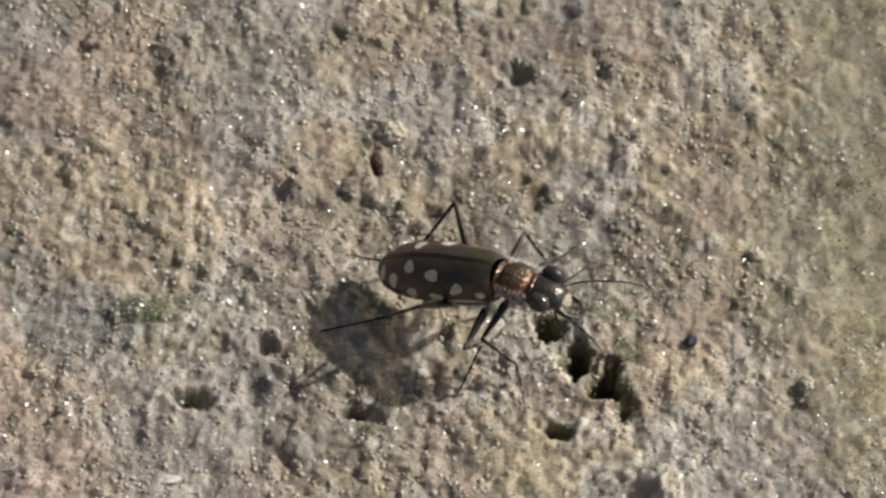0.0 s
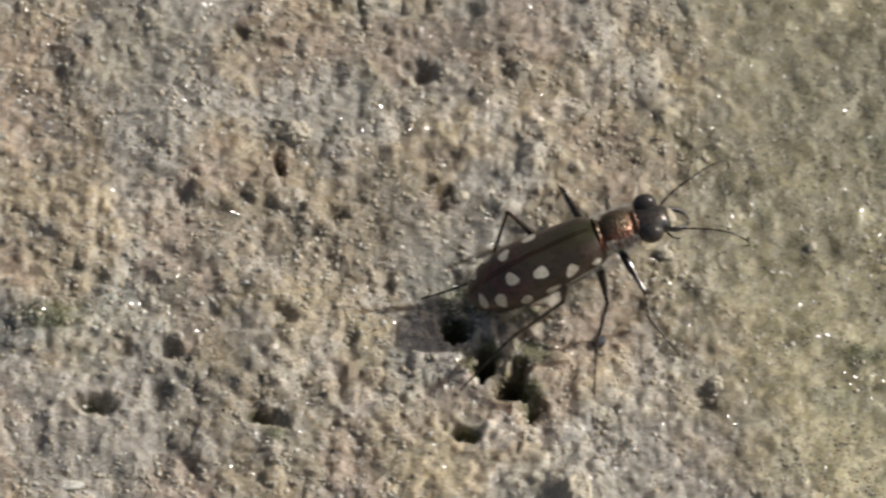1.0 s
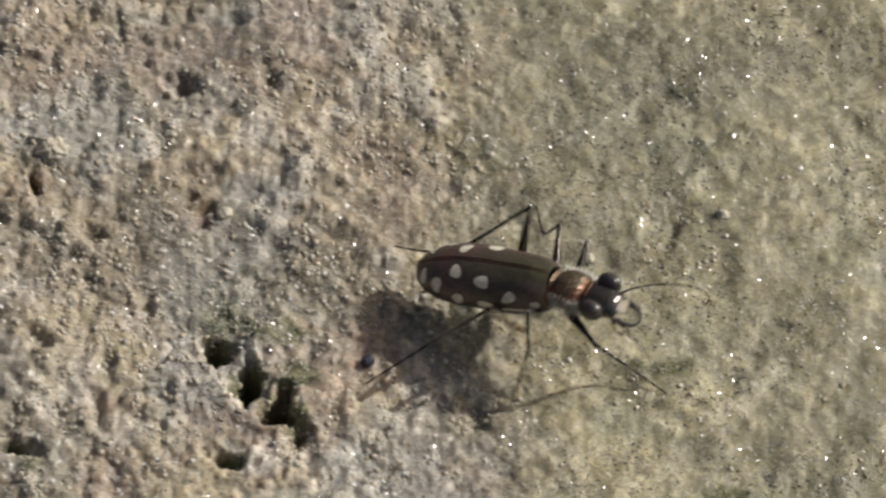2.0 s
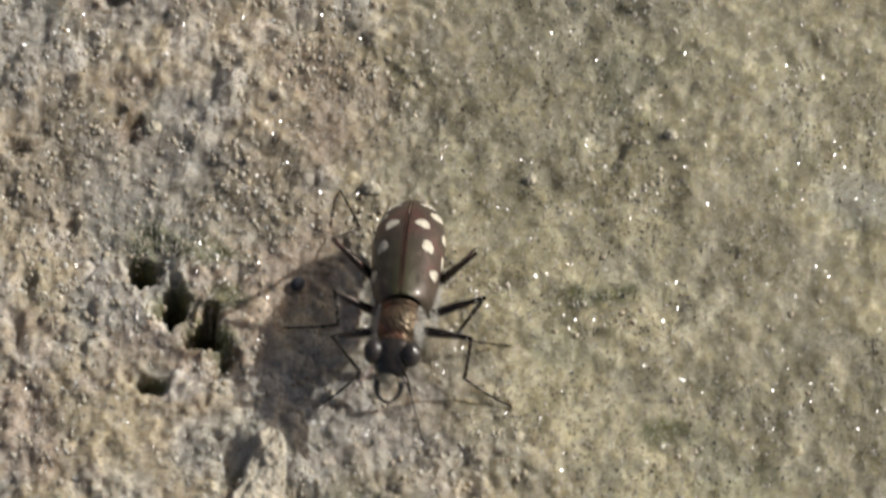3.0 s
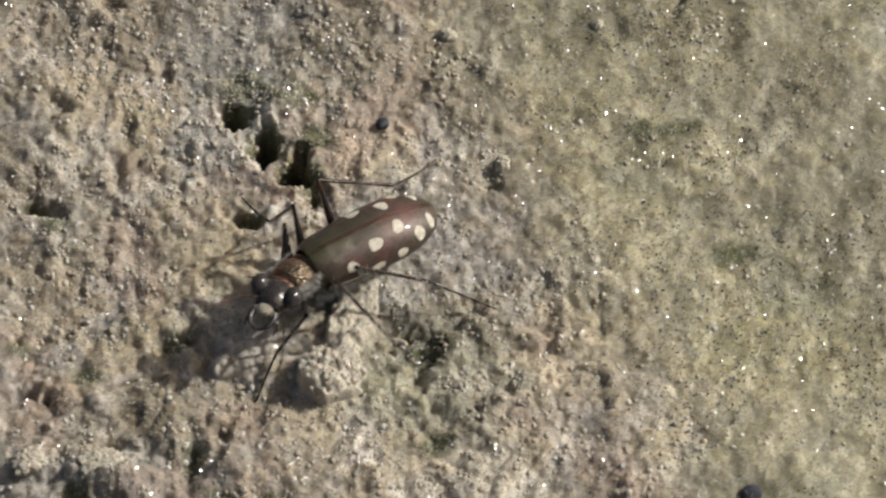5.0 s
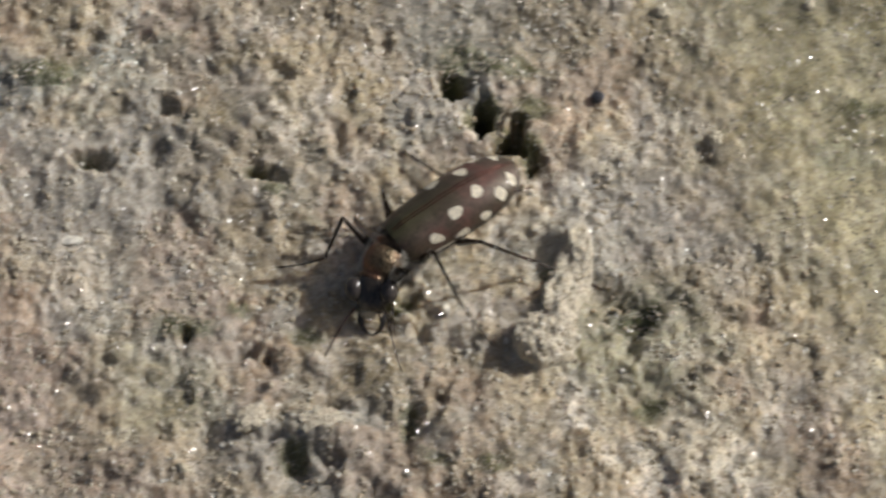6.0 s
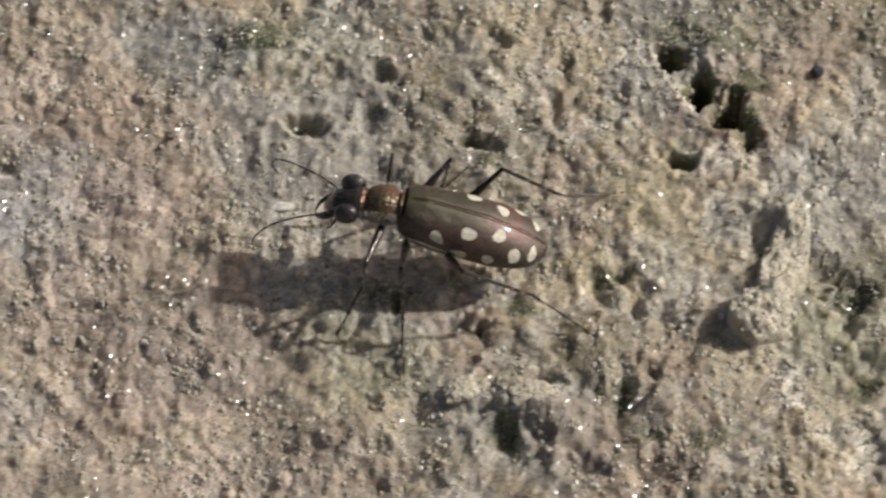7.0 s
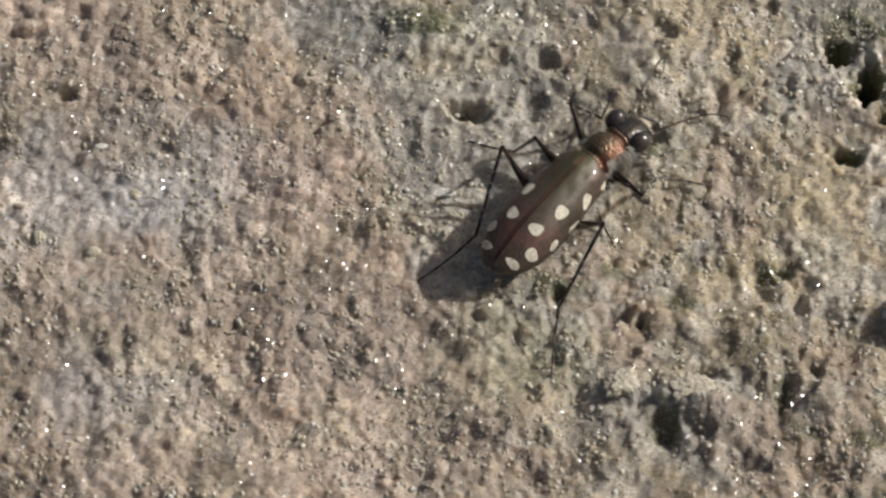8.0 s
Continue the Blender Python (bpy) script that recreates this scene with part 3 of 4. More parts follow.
def small_things():
    for x, y, a, b, c, turn, seed in ((-6.9, -22.8, 1.3, 1.0, 0.3, 0, 7), (-10.7, -22.3, 1.0, 0.8, 0.3, 40, 11), (-8.8, 13.3, 0.9, 0.75, 0.5, 0, 23)):
        lying("soil_clod", lump_mesh("soil_clod", (a, b, c), seed, rough=0.4, blunt=0.7), CLOD, x, y, -0.1 * c, turn, "pale crumbly clod of dried soil on the crust", "clod", "clods on the crust")
    lying("soil_clod", ridge_mesh("soil_clod", 5.6, -15.5), CLOD, 5.6, -15.5, 0.0, 0, "long pale broken clod of dried soil casting a shadow", "clod", "clods on the crust")
    for x, y, r, seed in ((14.5, -3.4, 0.55, 2), (11.8, 5.2, 0.55, 4), (20.0, 5.8, 0.4, 6), (0.5, 9.2, 0.5, 10), (-14.2, -25.4, 0.35, 12), (27.3, 8.6, 0.4, 8), (-38.8, -15.0, 0.5, 14), (-41.7, -14.3, 0.5, 16), (-36.9, -11.3, 0.4, 18)):
        lying("pebble", lump_mesh("pebble", (r, r * 0.8, r * 0.7), seed, 24, 30, 0.32), PEBBLE, x, y, 0.0 * r, seed * 40, "small rounded pale quartz pebble in the soil", "pebble", "pebbles in the soil")
    for x, y, r, label in ((8.1, -0.9, 0.42, "glossy blue-black seed lying on the silt"), (26.6, -25.0, 0.66, "large glossy black seed half sunk in soil")):
        lying("seed", lump_mesh("seed", (r, r * 0.85, r * 0.8), 5.5, 16, 22, 0.14), SEED, x, y, (0.3 if r < 0.5 else -0.05) * r, 30, label, "seed")
    lying("shell_flake", lump_mesh("shell_flake", (0.75, 0.32, 0.09), 8.8, 12, 20, 0.15), FLAKE, -20.6, -10.3, 0.12, 5, "thin bleached white shell flake on the soil", "shell")
    lying("shell_flake", lump_mesh("shell_flake", (0.4, 0.2, 0.07), 4.4, 12, 20, 0.15), FLAKE, -38.9, -8.4, 0.1, 10, "small bleached white shell flake on the soil", "shell")


# ---- the beetle; x ahead, y to its left, z up, from the joint before the wing cases ----
def wing_case(u, v, side, lift=0.0):
    """Place on a wing case: u from its base to its tip, v from the seam to the outer edge."""
    u, v = np.asarray(u, float), np.asarray(v, float)
    width = 1.8 * (0.78 + 0.22 * np.sin(np.clip(u / 0.59, 0, 1) * np.pi / 2)) * (1 - np.clip((u - 0.55) / 0.452, 0, 1) ** 2.6) ** 0.5
    width = width * (0.78 + 0.22 * np.clip(u / 0.07, 0, 1) ** 0.5)
    top = 1.52 * (1 - 0.82 * np.clip((u - 0.4) / 0.6, 0, 1) ** 2.3) * (0.86 + 0.14 * np.clip(u / 0.12, 0, 1))
    a = v * radians(104)
    n = np.stack([0 * a, np.sin(a) / 2.0, np.cos(a) / 1.2], -1)
    n = n / np.linalg.norm(n, axis=-1, keepdims=True)
    hump = 0.07 * np.exp(-(((u - 0.12) / 0.08) ** 2 + ((v - 0.55) / 0.2) ** 2)) - 0.07 * np.exp(-(((u - 0.13) / 0.06) ** 2 + ((v - 0.24) / 0.1) ** 2)) - 0.05 * np.exp(-(((u - 0.3) / 0.05) ** 2 + ((v - 0.2) / 0.08) ** 2))
    p = np.stack([-8.0 * u, width * np.sin(a) + 0.026, (top + hump) * np.cos(a) - 0.5], -1) + lift * n
    p[..., 1] *= side
    return p


def oriented(faces, side):
    return faces if side > 0 else faces[:, ::-1]


# spots: place along and across the case, half length and half width, and the way and length of a drawn-out corner
SPOTS = ((0.238, 0.62, 0.043, 0.115, 0.7, 0.45), (0.442, 0.376, 0.047, 0.115, 2.4, 0.3), (0.416, 0.83, 0.053, 0.085, 1.0, 0.5), (0.646, 0.245, 0.043, 0.115, 2.6, 0.2), (0.612, 0.77, 0.044, 0.105, 1.4, 0.35),
         (0.778, 0.535, 0.040, 0.16, 1.9, 0.4), (0.900, 0.44, 0.025, 0.25, 1.5, 0.2))
# sun highlight on the right shoulder, painted as one more cream spot
SHOULDER_GLINT = (0.066, 0.76, 0.032, 0.085, 1.2, 0.2)


def elytron(beetle, side):
    u, v = np.meshgrid(np.linspace(0, 1, 70), np.linspace(0, 1, 26), indexing="ij")
    outer, inner = wing_case(u, v, side), wing_case(u, v, side, -0.07)
    faces = oriented(sheet_faces(70, 26), -side)
    n = outer.size // 3
    rim = np.array([(i * 26 + 25, (i + 1) * 26 + 25, n + (i + 1) * 26 + 25, n + i * 26 + 25) for i in range(69)])
    me = fast_mesh("elytron", np.concatenate([outer.reshape(-1, 3), inner.reshape(-1, 3)]), np.concatenate([faces, faces[:, ::-1] + n, oriented(rim, -side)]))
    case = part("elytron", me, ELYTRON, beetle, "satin bronze-brown wing case with cream spots")
    for k, (su, sv, ru, rv, way, tail) in enumerate(SPOTS + ((SHOULDER_GLINT,) if side < 0 else ())):
        rr, aa = np.meshgrid(np.linspace(0.02, 1, 7), np.linspace(0, 2 * np.pi, 22, endpoint=False), indexing="ij")
        wob = 1 + 0.09 * np.sin(2 * aa + 1.3 * k) + 0.07 * np.sin(3 * aa + 2.1 * k + 0.4 * side) + tail * np.exp(-(((np.abs(aa - way) % (2 * np.pi)) / 0.45) ** 2))
        p = wing_case(np.clip(su + ru * rr * wob * np.cos(aa), 0.002, 0.992), np.clip(sv + rv * rr * wob * np.sin(aa), 0.03, 0.965), side, 0.012)
        part("spot", fast_mesh("spot", p.reshape(-1, 3), oriented(sheet_faces(7, 22, True), -side)), CREAM, case, "cream spot; on the right shoulder a painted highlight")
    us = np.linspace(0.03, 0.97, 60)
    seam = wing_case(us, 0 * us + 0.022, side, 0.0)
    part("seam", tube("seam", seam, 0.03 * np.sin(np.linspace(0.15, 3.0, 60)) ** 0.3, 6), SUTURE, case, "thin glossy dark red seam")
    us, vs = np.meshgrid(np.linspace(0.05, 0.36, 30), np.linspace(-1, 1, 5), indexing="ij")
    band = wing_case(us, 0.93 + 0.04 * vs * np.sin(np.pi * (us - 0.05) / 0.31) ** 0.5, side, 0.012)
    part("edge_band", fast_mesh("edge_band", band.reshape(-1, 3), oriented(sheet_faces(30, 5), -side)), CREAM, case, "narrow cream band along the edge")
    us = np.linspace(0.04, 0.985, 70)
    part("margin", tube("margin", wing_case(us, 0 * us + 0.985, side, 0.0), 0 * us + 0.034, 6), UNDER, case, "glossy dark rolled outer edge")


def hair_mesh(roots, aims, length, seed):
    """Stiff tapering hairs, one thin three-sided spike for each root."""
    rng, verts, faces = np.random.default_rng(seed), [], []
    for root, aim in zip(roots, aims):
        aim = np.array(aim) + rng.normal(0, 0.28, 3)
        aim = aim / np.linalg.norm(aim)
        side = np.cross(aim, (0.3, 0.5, 0.8))
        side = side / np.linalg.norm(side) * 0.02
        other, tip = np.cross(aim, side), np.array(root) + aim * length * rng.uniform(0.6, 1.2)
        n = len(verts)
        verts += [root + side, root - 0.5 * side + 0.87 * other, root - 0.5 * side - 0.87 * other, tip]
        faces += [(n, n + 1, n + 3), (n + 1, n + 2, n + 3), (n + 2, n, n + 3)]
    return fast_mesh("hair", np.array(verts), np.array(faces))


def curve_points(points, count):
    p = np.array(points, float)
    s = np.linspace(0, len(p) - 1, count)
    lo = np.clip(s.astype(int), 0, len(p) - 2)
    f = (s - lo)[:, None]
    p0, p1, p2, p3 = (p[np.clip(lo + d, 0, len(p) - 1)] for d in (-1, 0, 1, 2))
    return 0.5 * (2 * p1 + (p2 - p0) * f + (2 * p0 - 5 * p1 + 4 * p2 - p3) * f**2 + (3 * p1 - p0 - 3 * p2 + p3) * f**3)


def head_part(beetle):
    """From the neck joint; x ahead."""
    head = part("head", loft("head", [(-0.15, 0.75, 0.42, -0.6), (0.1, 0.94, 0.56, -0.75), (0.6, 0.98, 0.60, -0.8), (1.1, 0.92, 0.54, -0.75), (1.5, 0.78, 0.40, -0.62),
                                      (1.78, 0.66, 0.14, -0.5), (1.84, 0.2, -0.1, -0.3)]), HEAD, beetle, "dark bronze head with bulging eyes")
    for side in (1, -1):
        part("eye", ball("eye", (0.62, 0.95 * side, 0.2), (0.68, 0.52, 0.6), 18, 26), EYE, head, "large glossy dark eye")
        jaw = curve_points([(1.6, 0.5 * side, -0.3), (2.15, 0.62 * side, -0.42), (2.7, 0.42 * side, -0.6), (2.95, -0.05 * side, -0.72)], 16)
        part("mandible", tube("mandible", jaw, np.linspace(0.24, 0.03, 16), 9), UNDER, head, "curved dark jaw")
        part("jaw_base", ball("jaw_base", (1.72, 0.5 * side, -0.28), (0.34, 0.2, 0.22), 10, 14), IVORY, head, "ivory outer base of the jaw")
        palp = curve_points([(1.5, 0.5 * side, -0.65), (1.9, 0.85 * side, -0.95), (2.3, 0.8 * side, -1.25)], 10)
        part("palp", tube("palp", palp, np.linspace(0.07, 0.05, 10), 6), LEG, head)
        feeler = curve_points([(1.5, 0.72 * side, 0.15), (2.2, 1.15 * side, 0.5), (3.3, 1.6 * side, 0.85), (4.5, 2.1 * side, 0.95), (5.4, 2.5 * side, 0.55), (5.75, 2.55 * side, -0.1), (5.5, 2.35 * side, -0.6)], 45)
        knots = 0.055 + 0.014 * np.cos(np.linspace(0, 11 * 2 * np.pi, 45)) - np.linspace(0, 0.022, 45)
        part("antenna", tube("antenna", feeler, knots, 7), LEG, head, "thin jointed dark antenna")
    part("labrum", loft("labrum", [(1.7, 0.42, 0.2, -0.2), (1.92, 0.42, 0.1, -0.24), (2.12, 0.3, -0.04, -0.28), (2.2, 0.08, -0.12, -0.24)], 16), IVORY, head, "short ivory upper lip")
    return head


def build_beetle():
    beetle = tagged(new("tiger_beetle"), "bronze tiger beetle with cream spots standing on long legs", "beetle")
    for side in (1, -1):
        elytron(beetle, side)
    part("abdomen", loft("abdomen", [(-7.3, 0.25, -0.5, -0.6), (-6.4, 0.95, -0.4, -1.05), (-4.8, 1.5, -0.3, -1.5), (-3.0, 1.62, -0.3, -1.75), (-1.2, 1.5, -0.2, -1.8), (-0.1, 1.2, 0.1, -1.5),
                                     (0.1, 0.8, 0.0, -1.1)]), UNDER, beetle, "dark metallic belly")
    rng = np.random.default_rng(5)
    for side in (1, -1):
        roots = np.stack([rng.uniform(-3.4, 0.3, 260), side * rng.uniform(1.28, 1.6, 260), rng.uniform(-1.5, -0.6, 260)], -1)
        part("hair_fringe", hair_mesh(roots, [(0.15, side * 0.8, -0.5)] * 260, 0.42, 8 + side), HAIR, beetle, "white hairs along the side of the chest")
    pronotum = part("pronotum", loft("pronotum", [(-0.12, 0.82, 0.38, -1.0), (0.08, 0.98, 0.60, -1.1), (0.3, 0.88, 0.44, -1.1), (0.6, 1.03, 0.72, -1.15), (1.15, 1.12, 0.82, -1.15), (1.7, 1.02, 0.70, -1.1),
                                                  (2.0, 0.86, 0.44, -1.05), (2.25, 0.94, 0.56, -1.0), (2.42, 0.78, 0.36, -0.9)], 28), COPPER, beetle, "bronze neck shield with two cross grooves")
    for side in (1, -1):
        a = rng.uniform(0.0, 1.0, 220)
        roots = np.stack([rng.uniform(0.3, 2.2, 220), side * (0.9 + 0.42 * a - 0.3 * a * a), 0.52 - 1.1 * a], -1)
        part("hair_fringe", hair_mesh(roots, [(0.1, side * 0.8, -0.35)] * 220, 0.4, 18 + side), HAIR, pronotum, "white hairs along the edge of the shield")
    head = head_part(beetle)
    legs = []
    for k, (hip, femur, tibia, tarsus) in enumerate(LEGS):
        bones = []
        for name, length, profile in (("femur", femur, (0.15, 0.26, 0.22, 0.15, 0.11)), ("tibia", tibia, (0.11, 0.11, 0.1, 0.1, 0.105)), ("tarsus", tarsus, (0.075, 0.065, 0.06, 0.055, 0.04))):
            s = np.linspace(0, 1, 21)
            r = np.interp(s, np.linspace(0, 1, 5), profile)
            if name == "tarsus":
                r = r * (1 + 0.3 * np.cos(s * 5 * 2 * np.pi + np.pi) * (s < 0.97))
            me = tube(name, np.stack([s * length, 0 * s, (0.0 if name != "tarsus" else -0.12) * np.sin(s * np.pi)], -1), r, 8)
            bone = part(name, me, LEG, beetle, {"femur": "coppery dark thigh", "tibia": "thin dark shin", "tarsus": "thread-thin jointed foot"}[name])
            if name != "tarsus":
                m = 46
                t = np.random.default_rng(40 + k).uniform(0.1, 0.97, m)
                ang = np.random.default_rng(70 + k).uniform(0, 2 * np.pi, m)
                roots = np.stack([t * length, 0.08 * np.cos(ang), 0.08 * np.sin(ang)], -1)
                aims = np.stack([0 * t + 0.8, np.cos(ang), np.sin(ang)], -1)
                part("bristle", hair_mesh(roots, aims, 0.22, 90 + k), HAIR if k in (0, 1, 3, 4) or name == "tibia" else LEG, bone)
            bones.append(bone)
        legs.append(bones)
    return beetle, pronotum, head, legs


# hip, then lengths of thigh, shin and foot: left front, middle and hind, right front, middle and hind
LEGS = [
    ((0.75, 0.75, -1.0), 2.8, 3.1, 2.8), ((-0.7, 1.1, -1.45), 3.1, 3.4, 3.1), ((-2.9, 1.15, -1.6), 3.9, 4.9, 3.9),
    ((0.75, -0.75, -1.0), 2.8, 3.1, 2.8), ((-0.7, -1.1, -1.45), 3.1, 3.4, 3.1), ((-2.9, -1.15, -1.6), 3.9, 4.9, 3.9),
]
STANCES = []


def stance(start, end, place, heading, pitch, roll, turn, nod, *feet, knees=(0, 0, 0, 0, 0, 0)):
    """Where the beetle stands from start to end: joint, heading, pitch and roll, turn and nod of its fore-body, its six feet,
    and by how much each knee swings about the line from hip to foot."""
    if STANCES:
        heading = STANCES[-1][3] + (heading - STANCES[-1][3] + 180) % 360 - 180
    STANCES.append((start, end, np.array(place), heading, pitch, roll, turn, nod, np.array(feet), np.array(knees, float)))


stance(0.0, 0.6, (-2.66, -0.36, 5.82), -25.1, 22.4, 3.7, -1, -24, (2.4, 4.6), (1.9, 6.1), (-11.0, 4.9), (-1.1, -5.7), (-4.8, -4.5), (-12.5, -0.4), knees=(0, -20, 0, 44, 0, 0))
stance(0.8, 1.2, (7.91, 2.55, 5.63), 14.8, 22.1, 4.8, -4, -16, (8.7, 9.8), (5.9, 10.0), (-1.7, 2.2), (12.6, -1.5), (7.8, -4.7), (0.5, -4.0), knees=(0, -16, -24, 0, 0, 0))
stance(1.4, 1.6, (14.86, 3.30, 4.59), 1.4, 11.1, 2.7, -3, -15, (15.7, 10.0), (13.4, 11.1), (3.3, 6.3), (18.6, -2.5), (13.1, -4.6), (5.2, -2.7), knees=(0, 0, -32, 8, 0, 0))
stance(1.7, 1.7, (18.38, 2.32, 5.09), -10.6, 17.8, 2, -10, -5, (18.5, 9.5), (17.3, 9.4), (6.2, 6.3), (23.8, -3.1), (18.0, -3.0), (8.0, -2.2))
stance(2.8, 2.8, (15.50, -5.24, 2.63), -78.7, -0.1, 4, -5, -2, (18.7, -9.1), (21.0, -5.4), (18.6, 5.0), (10.4, -9.7), (9.0, -7.8), (10.0, 5.2))
stance(2.9, 2.9, (14.82, -5.70, 3.27), -81.5, 4.4, 5, -2, -7)
stance(3.0, 3.0, (13.38, -5.25, 4.75), -94.2, 11.8, 5, -7, -18, (18.9, -8.3), (18.9, -4.6), (17.1, 1.5), (9.1, -8.4), (7.4, -3.7), (10.2, 5.1), knees=(0, -8, 0, 0, 0, 0))
stance(3.2, 3.3, (12.65, -6.19, 5.08), -99.3, 17.5, 7, -7, -8, (17.1, -10.8), (18.6, -4.5), (17.8, 0.8), (9.5, -10.1), (7.0, -6.5), (10.0, 5.2))
stance(3.4, 3.4, (10.98, -12.44, 2.59), -106.9, -0.4, 11, 6, 2)
stance(3.5, 3.5, (10.12, -11.19, 2.23), -114.2, -9, 14.4, 17, -18, (12.2, -12.2), (18.3, -12.5), (17.0, -3.7), (7.4, -11.0), (4.8, -9.5), (10.5, -0.8), knees=(0, 8, -8, 0, 0, 8))
stance(3.7, 4.0, (10.67, -9.75, 2.47), -109.9, -4.4, 7.2, 6, -16, (12.7, -11.4), (17.9, -12.3), (18.0, -2.5), (5.4, -12.7), (4.6, -9.5), (10.5, -0.8), knees=(0, 28, 0, -8, 96, 8))
stance(4.2, 4.3, (10.96, -9.43, 4.82), -107.3, 15.6, 5, 4, -12, (11.3, -14.9), (17.9, -12.3), (18.0, -2.5), (6.3, -11.8), (4.6, -9.3), (10.4, -1.0), knees=(0, 20, 0, 0, 60, 8))
stance(5.3, 5.3, (2.00, -12.89, 2.84), -158.1, 1.3, -2, 30, 16, (1.1, -18.5), (5.5, -19.0), (13.8, -13.3), (-1.9, -11.0), (0.5, -5.3), (11.2, -4.8))
stance(5.5, 5.6, (0.77, -11.90, 4.98), 187.1, 13.8, -4.3, 2, -17, (-1.6, -18.3), (0.7, -19.0), (13.8, -13.2), (0.1, -6.0), (1.5, -5.0), (11.3, -4.8), knees=(0, 0, 0, 0, 8, 16))
stance(5.8, 5.8, (-3.69, -12.89, 3.00), -148.6, 2.4, 0, 23, -12, (-3.1, -16.1), (-0.9, -18.2), (9.3, -13.7), (-6.5, -10.1), (-4.6, -9.8), (5.7, -6.7))
stance(5.9, 5.9, (-3.56, -12.32, 3.27), -143.5, 4.4, 3, 28, -11)
stance(6.0, 6.0, (-3.15, -12.42, 2.83), -145.9, -10.2, 3.9, 36, -22, (-3.0, -16.6), (2.3, -17.5), (8.2, -13.4), (-9.4, -11.9), (-5.2, -8.6), (4.4, -6.9), knees=(0, 0, 4, -16, 0, 0))
stance(6.1, 6.5, (-6.28, -11.96, 5.17), 186.8, 15, -2.1, 4, -17, (-8.5, -17.0), (-6.2, -18.5), (6.1, -13.7), (-8.2, -6.3), (-5.4, -5.4), (3.7, -7.9), knees=(0, 0, 0, -16, 20, 32))
stance(6.6, 6.6, (-10.91, -15.43, 2.72), -151.5, 0.5, -2, 19, 12)
stance(6.7, 6.7, (-11.33, -15.40, 3.25), -157.6, 4.3, -2, 27, 2, (-12.3, -20.2), (-9.4, -21.8), (0.1, -14.2), (-16.8, -12.5), (-11.1, -9.2), (-2.5, -9.0))
stance(6.8, 7.0, (-13.84, -13.58, 4.99), 174.8, 17, -3.1, -3, -29, (-17.3, -18.7), (-13.9, -21.5), (-3.7, -18.6), (-14.7, -7.6), (-10.6, -7.5), (-2.3, -9.0), knees=(0, 0, 4, 0, 28, 28))
stance(7.2, 7.4, (-20.61, -23.61, 5.19), -131.9, 18.4, -1, 15, 18, (-18.9, -28.6), (-15.4, -27.5), (-9.8, -16.9), (-25.8, -23.0), (-26.3, -19.4), (-18.0, -13.1))
stance(7.5, 7.5, (-20.20, -19.74, 5.58), 166.8, 21.3, 0, -3, -10, (-23.0, -24.5), (-18.5, -26.0), (-10.3, -25.0), (-23.6, -15.5), (-20.0, -13.5), (-12.5, -12.6))
stance(7.6, 7.8, (-15.59, -11.78, 5.20), 78.8, 18.5, 0, 15, -18, (-19.6, -6.7), (-22.7, -11.6), (-20.2, -15.9), (-10.2, -8.6), (-8.9, -13.8), (-13.7, -21.6))
stance(7.9, 7.9, (-13.16, -10.03, 3.98), 58.0, 9.7, 1, -12, -16)
stance(8.0, 8.0, (-12.89, -10.09, 3.08), 51.9, 5.9, 1.2, -6, -12, (-11.9, -3.5), (-19.4, -6.9), (-21.6, -15.8), (-6.7, -9.1), (-11.3, -13.3), (-14.3, -22.0), knees=(0, -16, 0, 36, 0, 0))


def eased(t, rows):
    """Between which two of the rows t lies, and how far it has come, eased."""
    for k, row in enumerate(rows):
        if t <= row[1] + 1e-6:
            if t >= row[0] - 1e-6 or k == 0:
                return k, k, 0.0
            a, b = rows[k - 1][1], row[0]
            s = (t - a) / (b - a)
            short = b - a < 0.15
            return k - 1, k, s if short else s * s * (3 - 2 * s)
    return len(rows) - 1, len(rows) - 1, 0.0


def body_at(t):
    a, b, s = eased(t, STANCES)
    p, q = STANCES[a], STANCES[b]
    return [p[k] + (q[k] - p[k]) * s for k in range(2, 8)]


def feet_at(t):
    """The six feet; on the move they are lifted, one set of three before the other."""
    rows = [r for r in STANCES if len(r[8])]
    a, b, s = eased(t, rows)
    feet, lifts = [], []
    for k in range(6):
        own = np.clip(s * 1.5 - (0.0 if k in (0, 2, 4) else 0.5), 0, 1)
        p = rows[a][8][k] + (rows[b][8][k] - rows[a][8][k]) * own
        far = np.linalg.norm(rows[b][8][k] - rows[a][8][k])
        feet.append(p)
        lifts.append(0.04 + min(1.2, 0.25 * far) * math.sin(math.pi * own))
    feet = np.array(feet)
    return list(np.column_stack([feet, relief(feet[:, 0], feet[:, 1]) + lifts])), rows[a][9] + (rows[b][9] - rows[a][9]) * s


def bone_pose(start, end, up):
    x = (Vector(end) - Vector(start)).normalized()
    y = Vector(up).cross(x).normalized()
    z = x.cross(y)
    return Matrix(((x[0], y[0], z[0], start[0] * MM), (x[1], y[1], z[1], start[1] * MM), (x[2], y[2], z[2], start[2] * MM), (0, 0, 0, 1)))


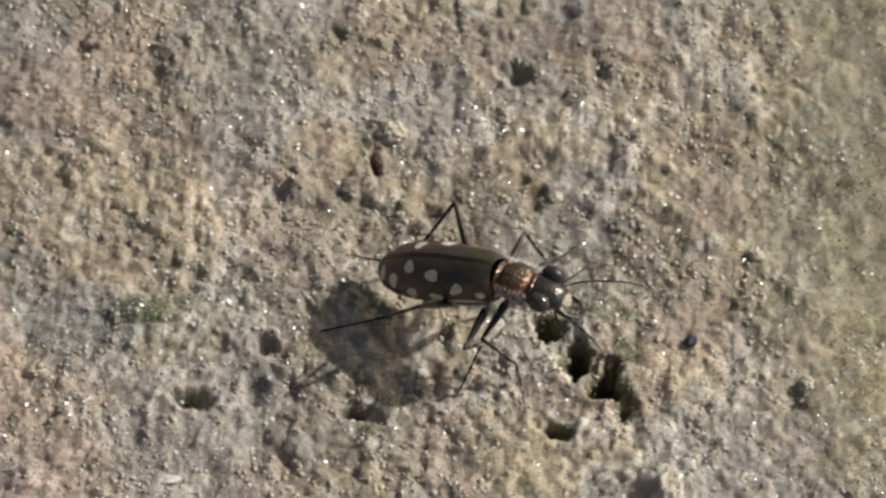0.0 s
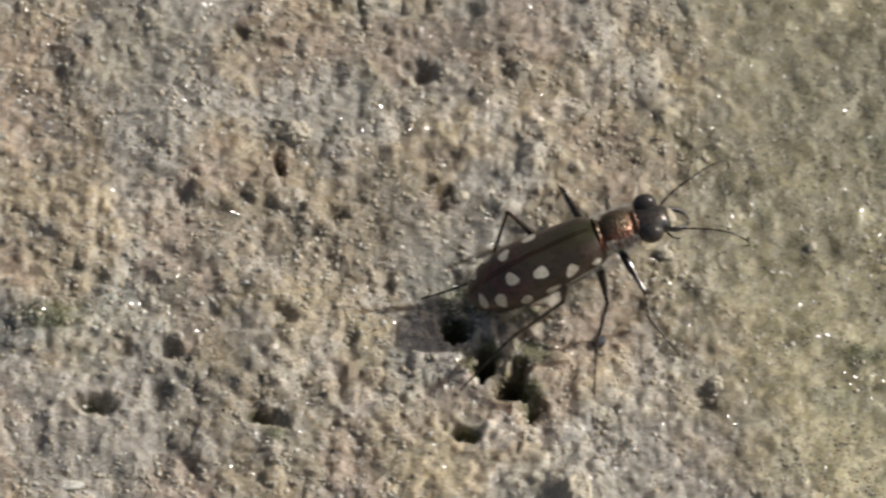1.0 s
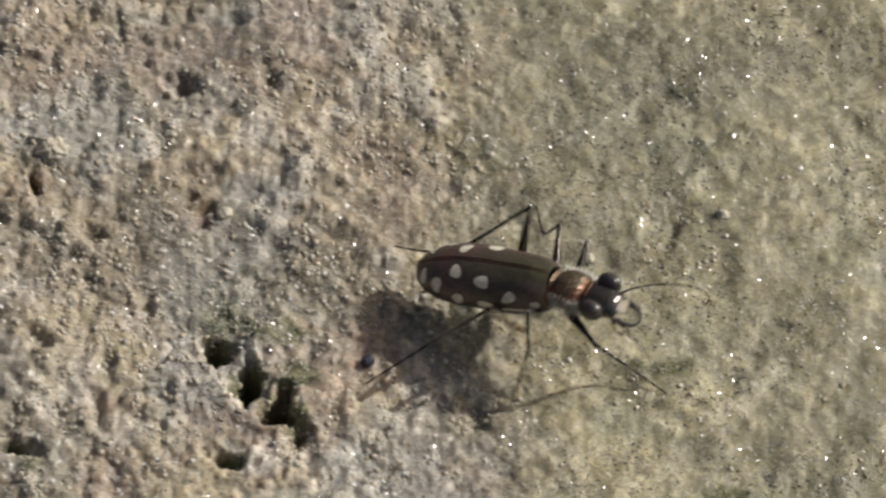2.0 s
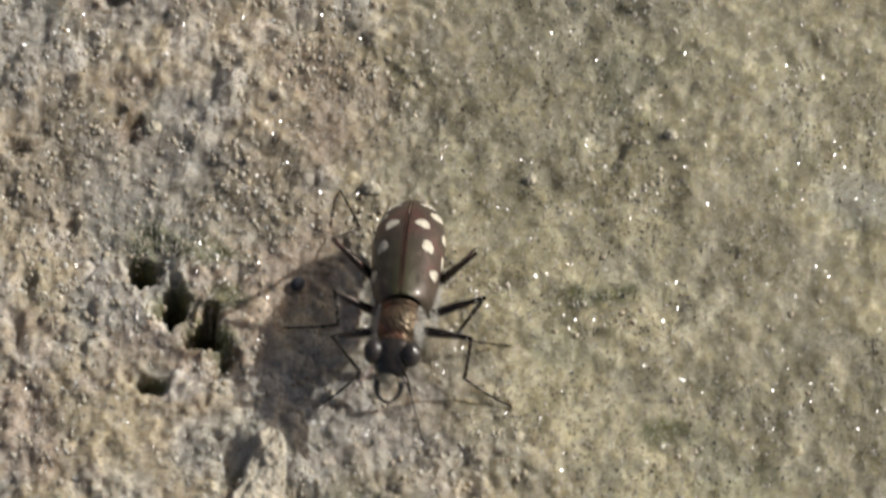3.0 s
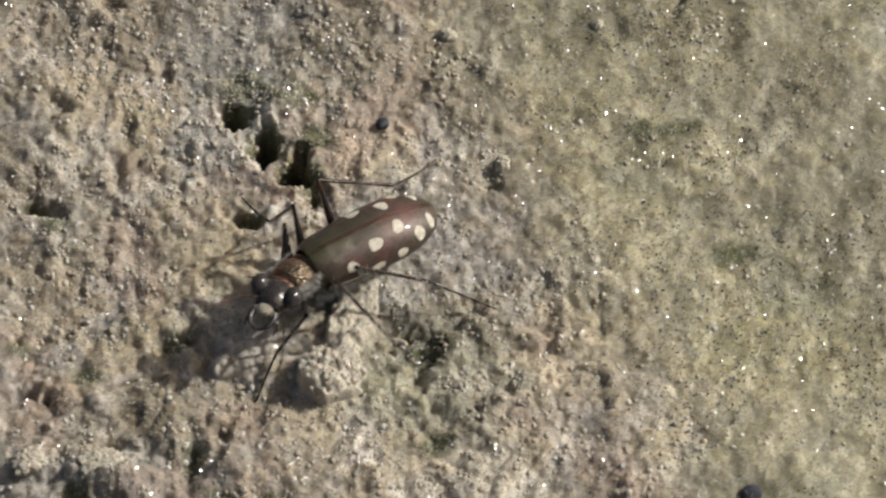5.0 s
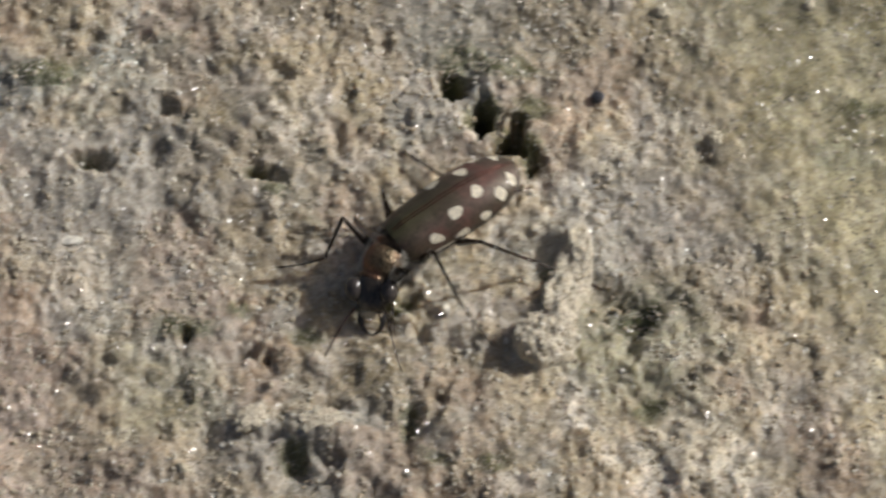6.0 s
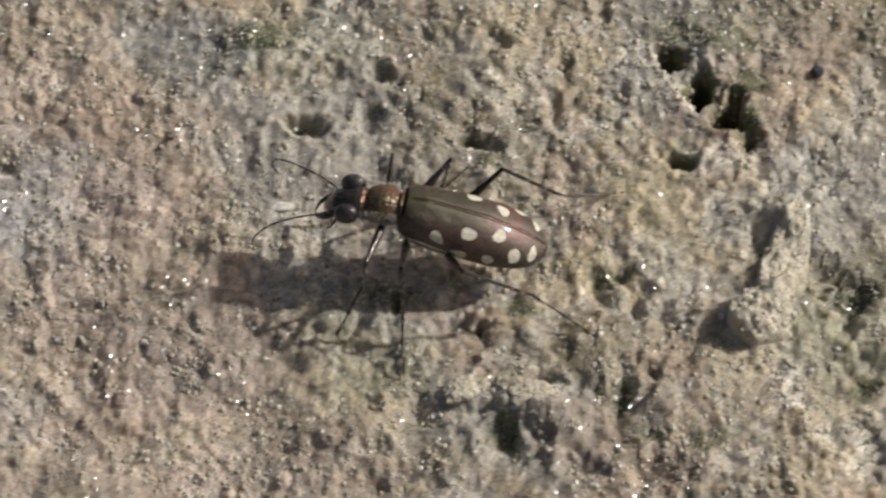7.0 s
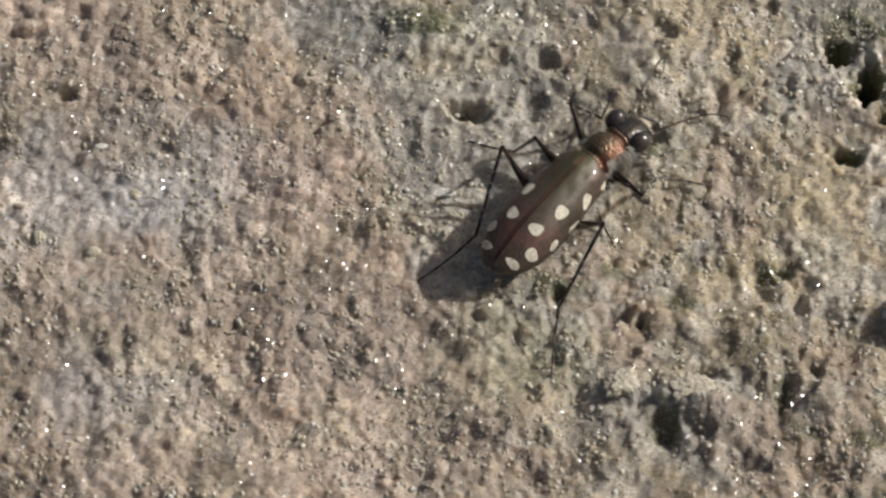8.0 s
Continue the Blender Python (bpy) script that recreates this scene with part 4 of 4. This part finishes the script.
def leg_joints(hip, foot, femur, tibia, tarsus, out, swing):
    """Knee and ankle of a leg that reaches from hip to foot, knee up and outwards, swung about that line."""
    flat = np.array([hip[0] - foot[0], hip[1] - foot[1], 0.0])
    flat /= np.linalg.norm(flat) + 1e-9
    for lift in range(22, 90, 4):
        ankle = foot + tarsus * (flat * math.cos(radians(lift)) + np.array([0, 0, math.sin(radians(lift))]))
        if np.linalg.norm(ankle - hip) < 0.97 * (femur + tibia):
            break
    way = ankle - hip
    d = min(np.linalg.norm(way), 0.995 * (femur + tibia))
    d = max(d, abs(femur - tibia) + 0.2)
    way = way / np.linalg.norm(way)
    along = (femur**2 - tibia**2 + d * d) / (2 * d)
    pole = np.array([0, 0, 0.8]) + 0.6 * out
    pole = pole - way * (pole @ way)
    pole /= np.linalg.norm(pole)
    pole = pole * math.cos(radians(swing)) + np.cross(way, pole) * math.sin(radians(swing))
    return hip + way * along + pole * math.sqrt(max(femur**2 - along**2, 0.0)), hip + way * d, pole


def motions():
    beetle, pronotum, head, legs = BEETLE
    still = [t for row in STANCES for t in row[:2]]
    times = sorted({round(k / FPS, 4) for k in range(8 * FPS + 1)} | {round(t, 4) for t in still})
    held = lambda t: any(r[0] + 0.02 < t < r[1] - 0.02 for r in STANCES)
    tracks = {ob: [] for ob in (beetle, pronotum, head, *(b for bones in legs for b in bones))}
    for t in times:
        if held(t) or t > 8.0:
            continue
        place, heading, pitch, roll, turn, nod = body_at(t)
        m = pose(*(place * MM), roll, -pitch, heading)
        tracks[beetle].append((t, m))
        tracks[pronotum].append((t, pose(0, 0, 0, 0, -0.7 * nod, 0.7 * turn)))
        neck = pose(0, 0, 0, 0, -0.7 * nod, 0.7 * turn) @ Vector((2.28 * MM, 0, 0.0))
        tracks[head].append((t, pose(*neck, 0, -1.25 * nod, 1.25 * turn)))
        back = m.inverted()
        spin = m.to_3x3()
        feet, knees = feet_at(t)
        for (hip, femur, tibia, tarsus), bones, foot, swing in zip(LEGS, legs, feet, knees):
            out = np.array(spin @ Vector((0, math.copysign(1, hip[1]), 0)))
            root = np.array(m @ (Vector(hip) * MM)) / MM
            knee, ankle, pole = leg_joints(root, foot, femur, tibia, tarsus, out, swing)
            for bone, a, b in zip(bones, (root, knee, ankle), (knee, ankle, foot)):
                tracks[bone].append((t, back @ bone_pose(a, b, pole)))
    for ob, rows in tracks.items():
        walk(ob, rows)


ground()
scatter("sand_grains", 17000, 0.06, 0.22, GRAIN, "tan and glassy sand grains bedded in the crust", 3, lambda x, y: (1 - 0.85 * silt(x, y)) * smooth(fbm(x, y, 3.0, 121, 3), 0.3, 0.6), 0.75, 2.0)
scatter("quartz_grains", 215000, 0.028, 0.074, QUARTZ, "tiny glassy quartz grains glinting on damp soil", 6, lambda x, y: 0.9 - 0.25 * silt(x, y), 0.5, 1.6, False, (OCTA, OCTA_FACES))
scatter("dark_specks", 20000, 0.022, 0.08, SPECK, "tiny black mineral specks on the silt", 4, lambda x, y: (0.15 + 0.85 * silt(x, y)) * smooth(fbm(x, y, 5.0, 111, 3), 0.35, 0.6), 0.3, 2.5, True, (OCTA, OCTA_FACES))
small_things()
BEETLE = build_beetle()
motions()
